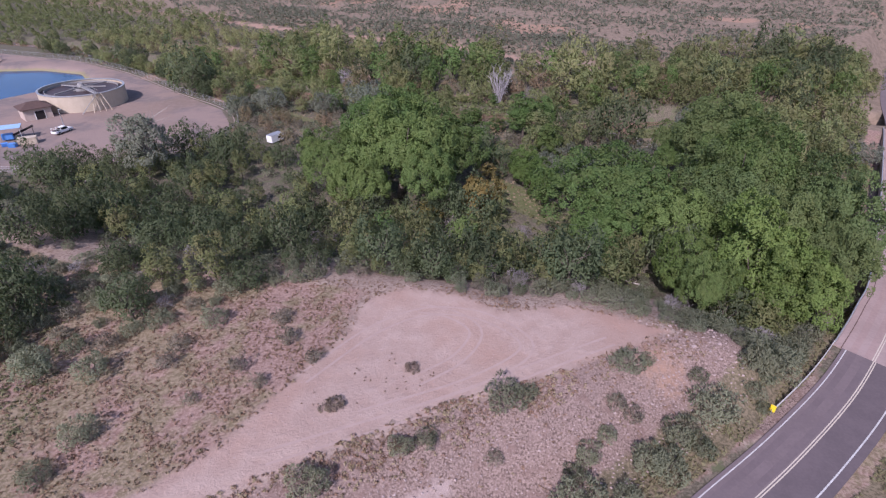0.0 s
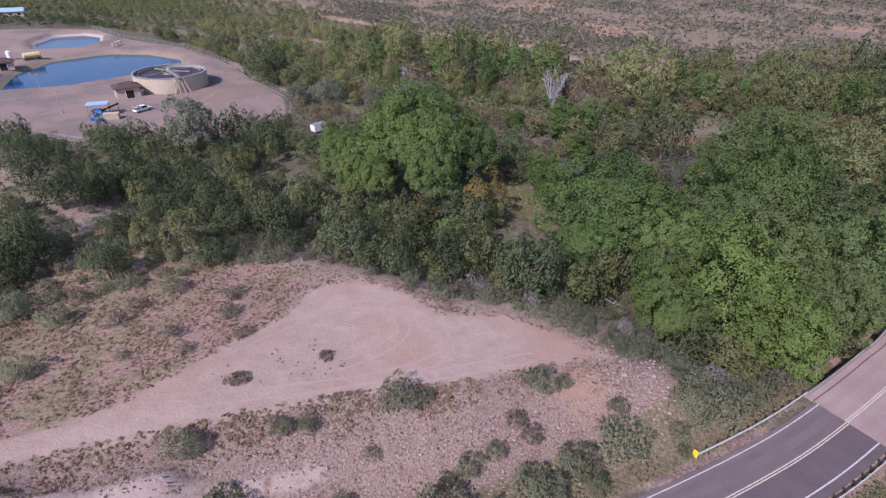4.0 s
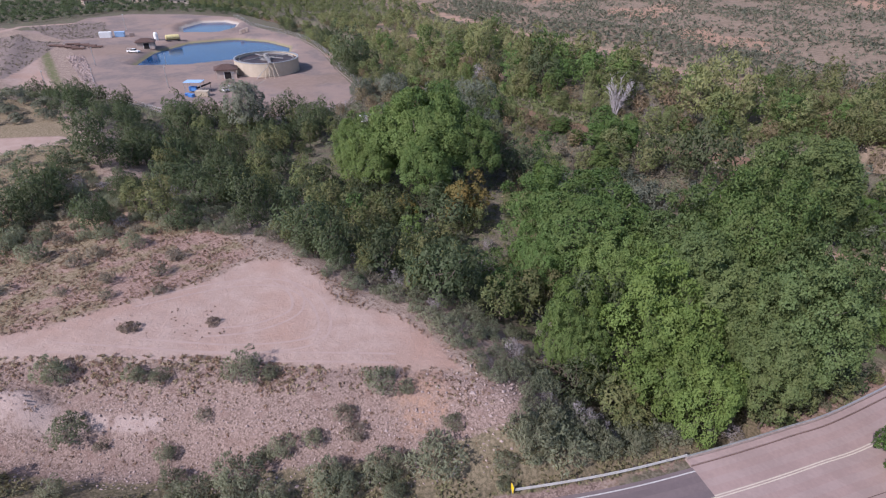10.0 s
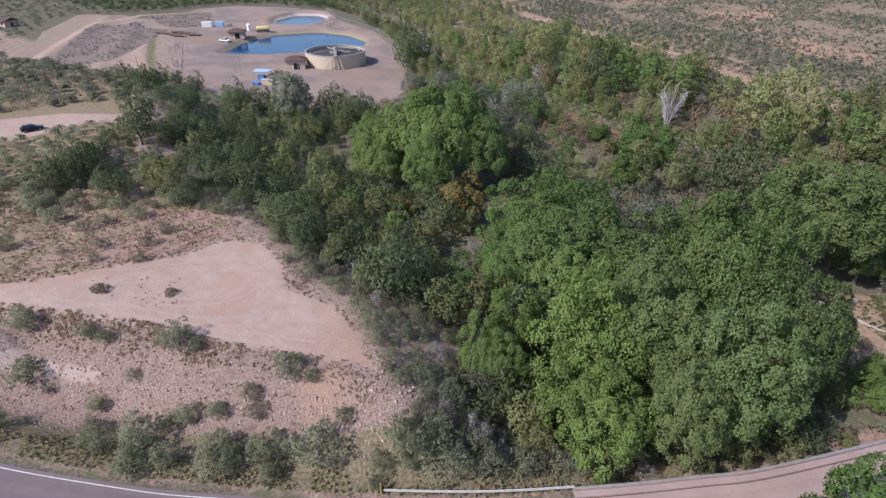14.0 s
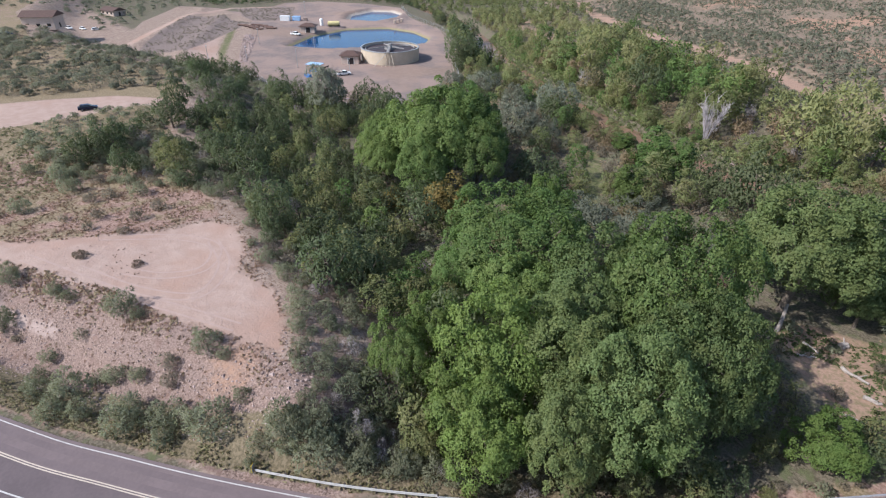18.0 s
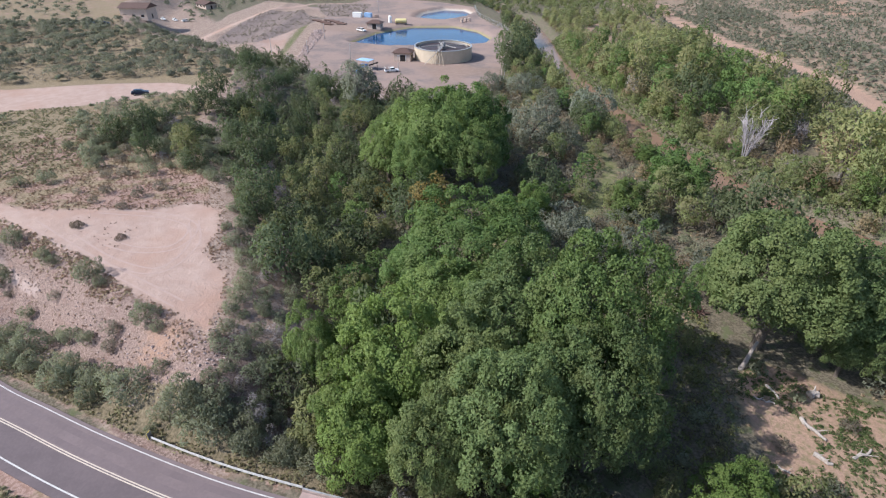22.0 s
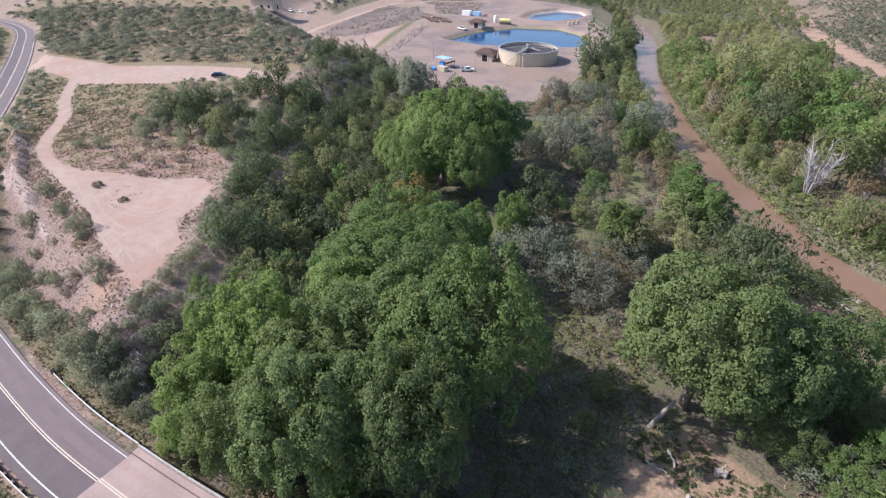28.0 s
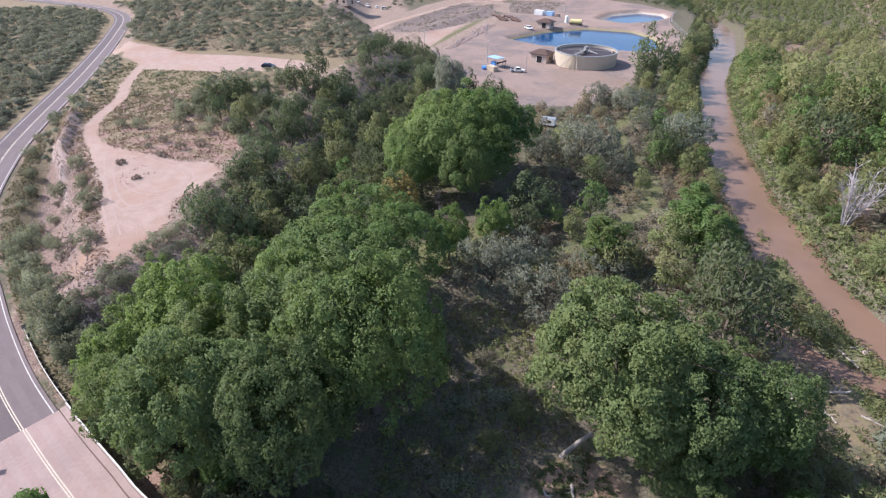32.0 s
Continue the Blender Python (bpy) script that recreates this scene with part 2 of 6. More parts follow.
PLANT = [(-120, 120), (-97, 118), (-80, 124), (-67, 137), (-63, 153), (-72, 170), (-95, 190), (-127, 219), (-160, 241), (-180, 247), (-208, 257), (-243, 278),
         (-275, 272), (-307, 253), (-314, 228), (-285, 190), (-330, 165), (-280, 130), (-215, 98), (-165, 106), (-150, 118)]
POND = [(-176, 159), (-160, 170), (-149, 190), (-141, 212), (-150, 223), (-170, 229), (-188, 226), (-199, 207), (-193, 182)]
POND_SMALL = [(-222, 223), (-240, 238), (-247, 258), (-238, 266), (-226, 263), (-213, 247), (-209, 231)]
RIVER = [(-420, 330), (-300, 320), (-185, 277), (-129, 243), (-95, 219), (-59, 200), (-33, 187), (-14, 179), (1, 172.6), (16, 168.2), (29, 165), (42, 164), (60, 166.5), (85, 168),
         (120, 160), (200, 150), (420, 150)]
FAR_TRACK = [(-260, 420), (-148, 352), (-124, 330), (-60, 289), (-22, 270), (5, 254), (20, 240), (54, 217), (84, 212)]
PLOTS = [(-150, 112), (-150, 124), (-212, 156), (-262, 178), (-318, 182), (-345, 165), (-290, 125), (-215, 92), (-165, 100)]
BAR = [(13, 167.5), (28, 164), (36, 161.8), (45, 161.2), (58, 161.5), (75, 160), (75, 153), (58, 152), (50, 154.5), (42, 155), (32, 157.5), (20, 163)]
CLEARING = [(8, 113), (14, 100), (22, 92), (27, 82), (31, 84), (29, 96), (20, 108), (12, 118)]
GLADE = [(64, 106.5), (62, 113), (66, 116.5), (76, 119.5), (88, 114), (84, 103), (77, 97), (70, 102)]
OPEN_BAR = [(38, 152), (46, 146), (60, 142), (67, 147), (63, 156), (50, 158)]
RIVERSIDE = [(66, 127), (63, 140), (62, 150), (80, 150), (95, 140), (92, 122), (78, 121)]
SPOIL = [(-44, 14.6), (-36, 17.2), (-26, 19.8), (-18.4, 22.4), (-11, 26.2)]
SCRUB_PLOT = [(-200, 96), (-245, 121), (-290, 149), (-281, 170), (-262, 167), (-248, 172), (-189, 115)]
FAR_PLOT = [(-309, 190), (-290, 223), (-241, 194), (-252, 176), (-270, 178)]
TAN_PLOT = [(-183, 111), (-223, 135), (-260, 160), (-256, 165), (-200, 134), (-155, 116)]
PLOT_ROAD = [(-200, 86), (-248, 117), (-293, 150), (-312, 188), (-293, 225), (-272, 240)]
GRASSY_PATH = [(-62, 178), (-52, 168.5), (-41, 158), (-25, 154), (-8, 153.5), (2, 150), (13, 138), (24, 116)]
SIDE_CHANNEL = [(20, 165), (25, 158.5), (31, 154), (38, 151), (44, 150), (48, 151.6), (52, 154), (55, 157.5), (57, 161.5), (60, 165)]
SAND_STRIP = [(-150, 285), (-133, 271), (-100, 256), (-61, 239), (-38, 230), (-25, 225), (-22, 231), (-51, 250), (-87, 268), (-139, 292)]


def spline(points, step=1.0):
    """A Catmull-Rom line through the points, about a point each step."""
    p = [Vector(q) for q in points]
    p = [p[0] * 2 - p[1], *p, p[-1] * 2 - p[-2]]
    out = []
    for a, b, c, d in zip(p, p[1:], p[2:], p[3:]):
        n = max(1, int((c - b).length / step))
        for i in range(n):
            t = i / n
            out.append(0.5 * ((2 * b) + (c - a) * t + (2 * a - 5 * b + 4 * c - d) * t * t + (3 * b - a - 3 * c + d) * t ** 3))
    out.append(p[-2])
    return out


ROAD = spline([(-330, -190, 1), (-272, -98, 1), (-246, -62, 1), (-212, -37, 1), (-160, -21, 0.9), (-98, -6.6, 0.6), (-44.5, 2.3, -0.8), (-23.6, 6.6, -1.5), (0.2, 14.15, -2.4),
               (18.85, 24.0, -2.9), (28.7, 30.5, -3.1), (37.7, 36.75, -3.1), (47.8, 44.5, -3.1), (56.0, 51.9, -3.1), (63.8, 59.6, -3.1), (71.5, 68, -3.1), (92, 95, -3.1),
               (128, 145, -3.1), (153, 183, -3.1), (197, 242, -2), (262, 330, 4), (362, 470, 12)], 1.5)
SEAM = min(range(len(ROAD)), key=lambda i: (ROAD[i].xy - Vector((55.0, 51.0))).length)
FAR_END = min(range(len(ROAD)), key=lambda i: (ROAD[i].xy - Vector((128, 145))).length)


def line_dist(x, y, pts, vals=None):
    """Distance to a polyline, and the value carried along it at the nearest place."""
    best, val = np.full(x.shape, 1e9), np.zeros(x.shape)
    for i in range(len(pts) - 1):
        ax, ay, bx, by = pts[i][0], pts[i][1], pts[i + 1][0], pts[i + 1][1]
        dx, dy = bx - ax, by - ay
        t = np.clip(((x - ax) * dx + (y - ay) * dy) / (dx * dx + dy * dy + 1e-9), 0, 1)
        d = np.hypot(x - ax - t * dx, y - ay - t * dy)
        near = d < best
        best = np.where(near, d, best)
        if vals is not None:
            val = np.where(near, vals[i] + t * (vals[i + 1] - vals[i]), val)
    return best, val


def inside(x, y, poly):
    """Distance inside a polygon; negative outside."""
    d, _ = line_dist(x, y, [*poly, poly[0]])
    odd = np.zeros(x.shape, bool)
    for (ax, ay), (bx, by) in zip(poly, [*poly[1:], poly[0]]):
        cross = (ay > y) != (by > y)
        odd ^= cross & (x < (bx - ax) * (y - ay) / ((by - ay) if by != ay else 1e-9) + ax)
    return np.where(odd, d, -d)


def smooth(v, lo, hi):
    t = np.clip((v - lo) / (hi - lo), 0, 1)
    return t * t * (3 - 2 * t)


def waves(x, y, s):
    """Cheap, smooth unevenness of about -1 to 1 at the size s."""
    return (np.sin(x / s * 1.7 + 1.3 * np.sin(y / s * 1.1)) + np.sin(y / s * 1.9 + 1.1 * np.sin(x / s * 0.9 + 2.0)) + np.sin((x + y) / s * 1.3 + 4)) / 3


ROAD_COARSE = ROAD[::4] + [ROAD[-1]]


def road_at(x, y):
    """Distance from the road's centre, its height there, and whether a place lies south of it."""
    d, z = line_dist(x, y, ROAD_COARSE, [p.z for p in ROAD_COARSE])
    south = inside(x, y, [(p.x, p.y) for p in ROAD_COARSE] + [(900, 300), (900, -900), (-900, -900), (-900, -400)]) > 0
    return d, z, south


def height(x, y):
    """The height of the ground."""
    x, y = np.asarray(x, float), np.asarray(y, float)
    low = -6.4 + 0.35 * waves(x, y, 14) + 0.15 * waves(x, y, 4)
    # north of the river the plain climbs, with a bank beyond the far track
    s = (x - 20) * 0.566 + (y - 241) * 0.824
    low = np.where(s > -55, low + 5.2 * smooth(s, -55, 2), low)
    low = np.where(s > 4, -1 + 1.6 * smooth(s, 4, 14) + 0.088 * np.clip(s - 4, 0, 600) + 0.7 * waves(x, y, 22) * smooth(s, 4, 30), low)
    rd, rz, south = road_at(x, y)
    along = (x - 56) * 0.62 + (y - 52) * 0.78
    gap = smooth(along, -1, 9 + np.where(south, np.clip(rd - 8, 0, 120), 0)) * (1 - smooth(along, 108, 122))
    bed = np.where(south, 1.0, 1 - smooth(rd, 5.0, 15.0)) * (1 - gap)
    z = low + (rz - 0.2 - low) * bed
    z = np.where(south, z + (1.2 * smooth(rd, 8, 40) + 0.5 * waves(x, y, 18) * smooth(rd, 6, 20)) * (1 - gap), z)
    sd = inside(x, y, UPLAND)
    top = 1.5 + 0.9 * smooth(-x, 35, 90) + 0.18 * waves(x, y, 9)
    bank = smooth(sd, -14.0 - np.maximum(9.0 * smooth(y - 0.52 * x, 62, 80), 7.0 * smooth(y - 0.62 * x, 34, 44) * smooth(x, -5, 10)), 1.0)
    z = z + (top - z) * bank
    # the pale steep band and the ridge of spoil above the road
    z = z - 0.75 * smooth(-sd, 5.2, 6.3) * (1 - smooth(-sd, 9, 13)) * (1 - smooth(x, 8, 16)) * (y < 0.52 * x + 38)
    d, _ = line_dist(x, y, SPOIL)
    z = z + (2.2 + 0.7 * waves(x, y, 1.9) + 0.5 * waves(x, y, 4.3)) * np.exp(-(d / 1.5) ** 2)
    # the road's own bed, through cut and fill
    flat = 1 - smooth(rd, 5.2, 9.0)
    flat = flat * (1 - gap)
    z = z + (rz - 0.15 - z) * flat
    # the works: a level yard with two ponds
    pl = inside(x, y, PLANT)
    z = z + (-6.3 - z) * smooth(pl, -16, 0)
    for pond, bottom in ((POND, -9.6), (POND_SMALL, -9.4)):
        p = inside(x, y, pond)
        z = z + (bottom - z) * smooth(p, -4.5, 2.5)
    d, _ = line_dist(x, y, [*POND_SMALL, POND_SMALL[0]])
    z = z + 0.9 * np.exp(-((d - 6) / 2.5) ** 2) * (inside(x, y, POND_SMALL) < 0)
    for a, b in (((-215, 100), (-318, 172)), ((-180, 108), (-285, 172))):
        d, _ = line_dist(x, y, [a, b])
        z = z + 1.1 * np.exp(-(d / 4.0) ** 2)
    # the river's bed
    d, _ = line_dist(x, y, RIVER)
    half = 5.0 + 0.6 * waves(x, y, 16) + 1.3 * smooth(x, -48, -10) - 2.2 * smooth(x, 20, 34) - 1.2 * smooth(x, 55, 75)
    z = z + (-9.9 - z) * (1 - smooth(d, half - 2.0, half + 4.5))
    z = z + (-7.9 + 0.15 * waves(x, y, 3) - z) * smooth(inside(x, y, OPEN_BAR), -5, 1)
    z = z + (-8.3 + 0.12 * waves(x, y, 3) - z) * smooth(inside(x, y, BAR), -1.2, 0.8)
    d, _ = line_dist(x, y, SIDE_CHANNEL)
    return z + (-9.4 - z) * (1 - smooth(d, 0.6, 3.4))


def z_at(x, y):
    return float(height(np.array([x]), np.array([y]))[0])


def part(name, bm, material, parent=None, label="", flat=True):
    """Link a bmesh as one mesh object under a thing or under a part."""
    me = bpy.data.meshes.new(name)
    bm.to_mesh(me)
    bm.free()
    me.materials.append(material)
    if not flat:
        me.polygons.foreach_set("use_smooth", [True] * len(me.polygons))
    ob = new(name, me)
    if parent:
        ob.parent = parent
    if label:
        ob["label"] = label
    return ob


def grid_axis(stops, reach):
    """Even steps between the stops (place, step from there), then ever longer ones out to the reach."""
    mid = [stops[0][0]]
    for (p0, step), (p1, _) in zip(stops, stops[1:]):
        n = max(1, round((p1 - p0) / step))
        mid += [p0 + (p1 - p0) * (k + 1) / n for k in range(n)]
    s, v, right = stops[-1][1], mid[-1], []
    while v < reach:
        s *= 1.12
        v += s
        right.append(v)
    s, v, left = stops[0][1], mid[0], []
    while v > -reach:
        s *= 1.12
        v -= s
        left.append(v)
    return np.array(left[::-1] + mid + right)


def build_ground():
    gx = grid_axis([(-330, 2.8), (-118, 1.3), (90, 2.6), (140, 2.6)], 3500)
    gy = grid_axis([(-30, 2.4), (8, 1.3), (180, 2.2), (282, 2.8)], 3500)
    X, Y = np.meshgrid(gx, gy)
    x, y = X.ravel(), Y.ravel()
    z = height(x, y)
    n, m = len(gx), len(gy)
    i = np.arange(n * m).reshape(m, n)
    quads = np.stack([i[:-1, :-1], i[:-1, 1:], i[1:, 1:], i[1:, :-1]], -1).reshape(-1, 4)
    me = bpy.data.meshes.new("ground")
    me.vertices.add(len(x))
    me.vertices.foreach_set("co", np.stack([x, y, z], 1).ravel())
    me.loops.add(quads.size)
    me.loops.foreach_set("vertex_index", quads.ravel())
    me.polygons.add(len(quads))
    me.polygons.foreach_set("loop_start", np.arange(0, quads.size, 4))
    me.polygons.foreach_set("use_smooth", np.ones(len(quads), bool))
    me.update(calc_edges=True)
    # what covers the ground: bare dirt, dry grass, gravel slope; yard gravel, green grass, sand
    up = inside(x, y, UPLAND)
    rd, rz, south = road_at(x, y)
    dt, _ = line_dist(x, y, TRACK)
    ft, _ = line_dist(x, y, FAR_TRACK)
    rv, _ = line_dist(x, y, RIVER)
    gp, _ = line_dist(x, y, GRASSY_PATH)
    s = (x - 20) * 0.566 + (y - 241) * 0.824
    pad = np.maximum.reduce([smooth(inside(x, y, PAD), -2.2, 2.0), smooth(inside(x, y, LOT), -1.5, 1.5), 1 - smooth(dt + 0.35 * waves(x, y, 3), 0.9, 2.1), (1 - smooth(rd, 4.6, 5.4)) * np.where(x > -60, 0.18, 0.42)])
    cut = (1 - smooth(y - 0.52 * x, 36, 39)) * smooth(x, -70, -55) * (1 - smooth(x, 40, 46))
    slope = smooth(up, -13, -9) * (1 - smooth(up, -0.5, 2.0)) * np.maximum(cut, smooth(x, 6, 20) * (x < 46) * (1 - smooth(y - 0.62 * x, 33, 38)))
    ledge = np.exp(-((up + 5.5) / 0.75) ** 2) * cut * (1 - smooth(x, -2, 6)) * smooth(waves(x, y, 8) + 0.5 * waves(x, y, 2.5), -0.55, 0.1)
    ledge = np.maximum(ledge, 0.66 * np.exp(-((line_dist(x, y, SPOIL)[0]) / 2.1) ** 2))
    dry = np.maximum(smooth(up, 0, 4) * smooth(-x, -4, 22), south * (1 - smooth(x, 60, 160))) * (1 - pad) + np.exp(-((rd - 6.6) / 2.2) ** 2) * (x > -60)
    yard = smooth(inside(x, y, PLANT), -1.5, 1.0)
    green = np.maximum.reduce([smooth(inside(x, y, CLEARING), -2, 2), 0.7 * np.exp(-(gp / 3.6) ** 2), 0.3 * np.exp(-((rv - 8) / 3.2) ** 2) * (x < 62), 0.42 * smooth(inside(x, y, GLADE), -3, 0), 0.5 * smooth(inside(x, y, RIVERSIDE), -3, 3), 0.45 * smooth(inside(x, y, OPEN_BAR), -3, 3), smooth(inside(x, y, BAR), -1, 1) * 0.8]) * (up < -6) * (yard < 0.5)
    sand = np.maximum.reduce([smooth(inside(x, y, GLADE), -2, 2) * 0.8, 1 - smooth(ft, 2.8, 4.2), smooth(inside(x, y, RIVERSIDE), -3, 3) * 0.22, smooth(inside(x, y, OPEN_BAR), -2, 2) * 0.5, 0.55 * smooth(np.sin(x * 0.08 + 1) * np.sin(y * 0.11), 0.6, 0.75) * (s < -20) * (rv > 12) * (y > 165) * (x > -150), np.exp(-((gp - 1) / 1.0) ** 2) * 0.8, smooth(s, 2, 12) * 0.2, 0.5 * smooth(inside(x, y, SAND_STRIP), -3, 2)])
    def strip(a, b, w):
        d, _ = line_dist(x, y, [a, b])
        return 1 - smooth(d, w - 1.0, w + 1.0)
    plots = smooth(inside(x, y, PLOTS), -1, 1)
    yard = yard * (1 - plots * 0.95)
    pad = np.maximum(pad, np.maximum((1 - smooth(line_dist(x, y, PLOT_ROAD)[0], 1.8, 3.2)) * 0.8, smooth(inside(x, y, TAN_PLOT), -1, 1) * 0.7))
    pr, _ = line_dist(x, y, PLOT_ROAD)
    plot = np.maximum(smooth(inside(x, y, SCRUB_PLOT), -1, 1), smooth(inside(x, y, FAR_PLOT), -1, 1)) * smooth(pr, 2, 3.5)
    green = np.maximum(green, strip((-158, 116), (-245, 161), 2.6) * 0.6)
    yard = yard * (1 - strip((-158, 116), (-252, 166), 3.2))
    red = np.maximum(smooth(s, 8, 40) * (smooth(waves(x, y, 26) + 0.4 * waves(x, y, 7), 0.42, 0.7)), 0.70 * np.exp(-(np.hypot(x - 25, y - 46.2) / 5.5) ** 2))
    one = np.ones(len(x))
    for name, cols in (("cover", (pad, np.clip(dry, 0, 1), slope, one)), ("cover2", (yard, green, sand, one)), ("cover3", (red, smooth(s, -26, -16), (1 - smooth(up, -16, -8)) * (1 - plots) * (1 - smooth(-x, 165, 190) * (1 - smooth(y, 100, 125))), one)), ("cover5", (0.6 * smooth(-x, 12, 42) + 0.7 * smooth(-x, 48, 90) - 0.5 * smooth(-x, 150, 230), ledge, smooth(rd, 4.4, 5.4) * (1 - smooth(rd, 8.5, 12.0)) * (x > -120) * (x < 60), one)), ("cover4", (plot, np.exp(-(np.abs(inside(x, y, POND)) / 2.5) ** 2), np.exp(-(np.abs(inside(x, y, POND_SMALL)) / 3.0) ** 2), one))):
        at = me.attributes.new(name, "FLOAT_COLOR", "POINT")
        at.data.foreach_set("color", np.stack(cols, 1).astype(np.float32).ravel())
    g = Nodes("ground_cover", 0.95, 0.0, 0.1)
    c1, c2, c3, c4, c5 = (g.split(g.attr(n)) for n in ("cover", "cover2", "cover3", "cover4", "cover5"))
    big, mid, fine, tiny = g.noise(0.06, 4), g.noise(0.5, 5), g.noise(3.0, 5), g.noise(14.0, 3)
    edge = g.math("MULTIPLY", g.math("SUBTRACT", g.noise(1.1, 5, 0.7), 0.5), 0.9)

    def mask(c, lo=0.35, hi=0.65):
        return g.ramp(g.math("ADD", c, edge), lo, hi)
    soil = g.mix(g.ramp(mid, 0.35, 0.65), (0.255, 0.191, 0.157), (0.340, 0.268, 0.221))
    soil = g.mix(g.ramp(fine, 0.48, 0.62), soil, (0.200, 0.140, 0.106))
    litter = g.mix(g.ramp(fine, 0.4, 0.6), (0.096, 0.084, 0.060), (0.172, 0.148, 0.112))
    litter = g.mix(g.ramp(mid, 0.5, 0.65), litter, (0.112, 0.122, 0.066))
    col = g.mix(mask(c3[2]), soil, litter)
    grass_dry = g.mix(g.ramp(fine, 0.38, 0.62), (0.235, 0.150, 0.120), (0.345, 0.242, 0.202))
    grass_dry = g.mix(g.ramp(g.math("ADD", g.noise(0.22, 4), g.math("MULTIPLY", c5[0], 0.24)), 0.50, 0.66), grass_dry, g.mix(g.ramp(fine, 0.4, 0.6), (0.166, 0.134, 0.080), (0.280, 0.222, 0.150)))
    grass_dry = g.mix(g.math("MULTIPLY", g.ramp(tiny, 0.52, 0.66), 0.5), grass_dry, (0.187, 0.128, 0.102))
    col = g.mix(mask(c1[1]), col, grass_dry)
    gravel = g.mix(g.ramp(g.noise(4.5, 6, 0.8), 0.42, 0.58), (0.110, 0.077, 0.064), (0.316, 0.236, 0.203))
    gravel = g.mix(g.math("MULTIPLY", g.ramp(g.noise(0.9, 4, 0.6, 1.5), 0.45, 0.6), 0.6), gravel, (0.246, 0.178, 0.155))
    gravel = g.mix(g.math("MULTIPLY", g.ramp(mid, 0.52, 0.66), 0.6), gravel, (0.185, 0.122, 0.102))
    col = g.mix(mask(c1[2]), col, gravel)
    desert = g.mix(g.ramp(mid, 0.4, 0.62), (0.240, 0.182, 0.136), (0.180, 0.140, 0.104))
    col = g.mix(mask(c3[1]), col, desert)
    sandy = g.mix(g.ramp(fine, 0.35, 0.7), (0.355, 0.240, 0.178), (0.275, 0.186, 0.138))
    col = g.mix(mask(c2[2]), col, sandy)
    col = g.mix(g.math("MULTIPLY", mask(c3[0], 0.4, 0.8), 0.75), col, g.mix(fine, (0.357, 0.200, 0.128), (0.323, 0.230, 0.174)))
    green_grass = g.mix(g.ramp(fine, 0.36, 0.64), (0.089, 0.104, 0.043), (0.157, 0.157, 0.076))
    col = g.mix(mask(c2[1]), col, g.mix(g.ramp(mid, 0.5, 0.7), green_grass, (0.190, 0.170, 0.105)))
    bare = g.mix(g.ramp(mid, 0.3, 0.7), (0.348, 0.250, 0.208), (0.400, 0.300, 0.254))
    bare = g.mix(g.ramp(big, 0.45, 0.7), bare, (0.350, 0.230, 0.180))
    bare = g.mix(g.math("MULTIPLY", g.ramp(tiny, 0.55, 0.7), 0.35), bare, (0.306, 0.230, 0.187))
    col = g.mix(mask(c1[0], 0.2, 0.8), col, bare)
    yardc = g.mix(g.ramp(big, 0.42, 0.6), (0.272, 0.204, 0.176), (0.190, 0.156, 0.146))
    yardc = g.mix(g.math("MULTIPLY", g.ramp(g.noise(0.02, 3), 0.5, 0.62), 0.7), yardc, (0.236, 0.172, 0.136))
    yardc = g.mix(g.math("MULTIPLY", g.ramp(mid, 0.4, 0.7), 0.5), yardc, (0.290, 0.220, 0.186))
    col = g.mix(mask(c2[0], 0.42, 0.58), col, yardc)
    col = g.mix(mask(c5[1], 0.3, 0.7), col, g.mix(fine, (0.375, 0.296, 0.268), (0.30, 0.232, 0.208)))
    col = g.mix(g.math("MULTIPLY", mask(c5[2]), 0.9), col, g.mix(g.ramp(fine, 0.4, 0.6), (0.104, 0.090, 0.054), (0.196, 0.162, 0.106)))
    col = g.mix(mask(c4[0]), col, g.mix(g.ramp(fine, 0.4, 0.6), (0.165, 0.130, 0.116), (0.240, 0.192, 0.172)))
    col = g.mix(g.math("MULTIPLY", mask(c4[1], 0.3, 0.7), 0.8), col, (0.255, 0.230, 0.111))
    col = g.mix(mask(c4[2], 0.3, 0.7), col, (0.425, 0.374, 0.323))
    g.color(col)
    g.bump(g.math("ADD", g.math("MULTIPLY", mid, 1.0), g.math("ADD", g.math("MULTIPLY", fine, 0.5), g.math("MULTIPLY", g.noise(9.0, 3), 0.25))), 0.22, 0.8)
    me.materials.append(g.mat)
    return tagged(new("ground", me), "dry pinkish desert soil with grass, gravel and sand", "ground", kind="structure")


build_ground()


def ribbon(bm, line, left, right, up, thick=0.0):
    """A strip along a line of points, between two offsets to its left (positive) and right."""
    rows = []
    for i, p in enumerate(line):
        a, b = line[max(i - 1, 0)], line[min(i + 1, len(line) - 1)]
        d = Vector((b.x - a.x, b.y - a.y, 0)).normalized()
        side = Vector((-d.y, d.x, 0))
        l, r = p + side * left + Vector((0, 0, up)), p + side * right + Vector((0, 0, up))
        down = Vector((0, 0, -thick))
        rows.append([bm.verts.new(v) for v in ((l, r) if not thick else (l + down, l, r, r + down))])
    for a, b in zip(rows, rows[1:]):
        for j in range(len(a) - 1):
            bm.faces.new((a[j], a[j + 1], b[j + 1], b[j]))
    if thick:
        for row in (rows[0], rows[-1]):
            bm.faces.new(row)
    bmesh.ops.recalc_face_normals(bm, faces=bm.faces)
    return bm


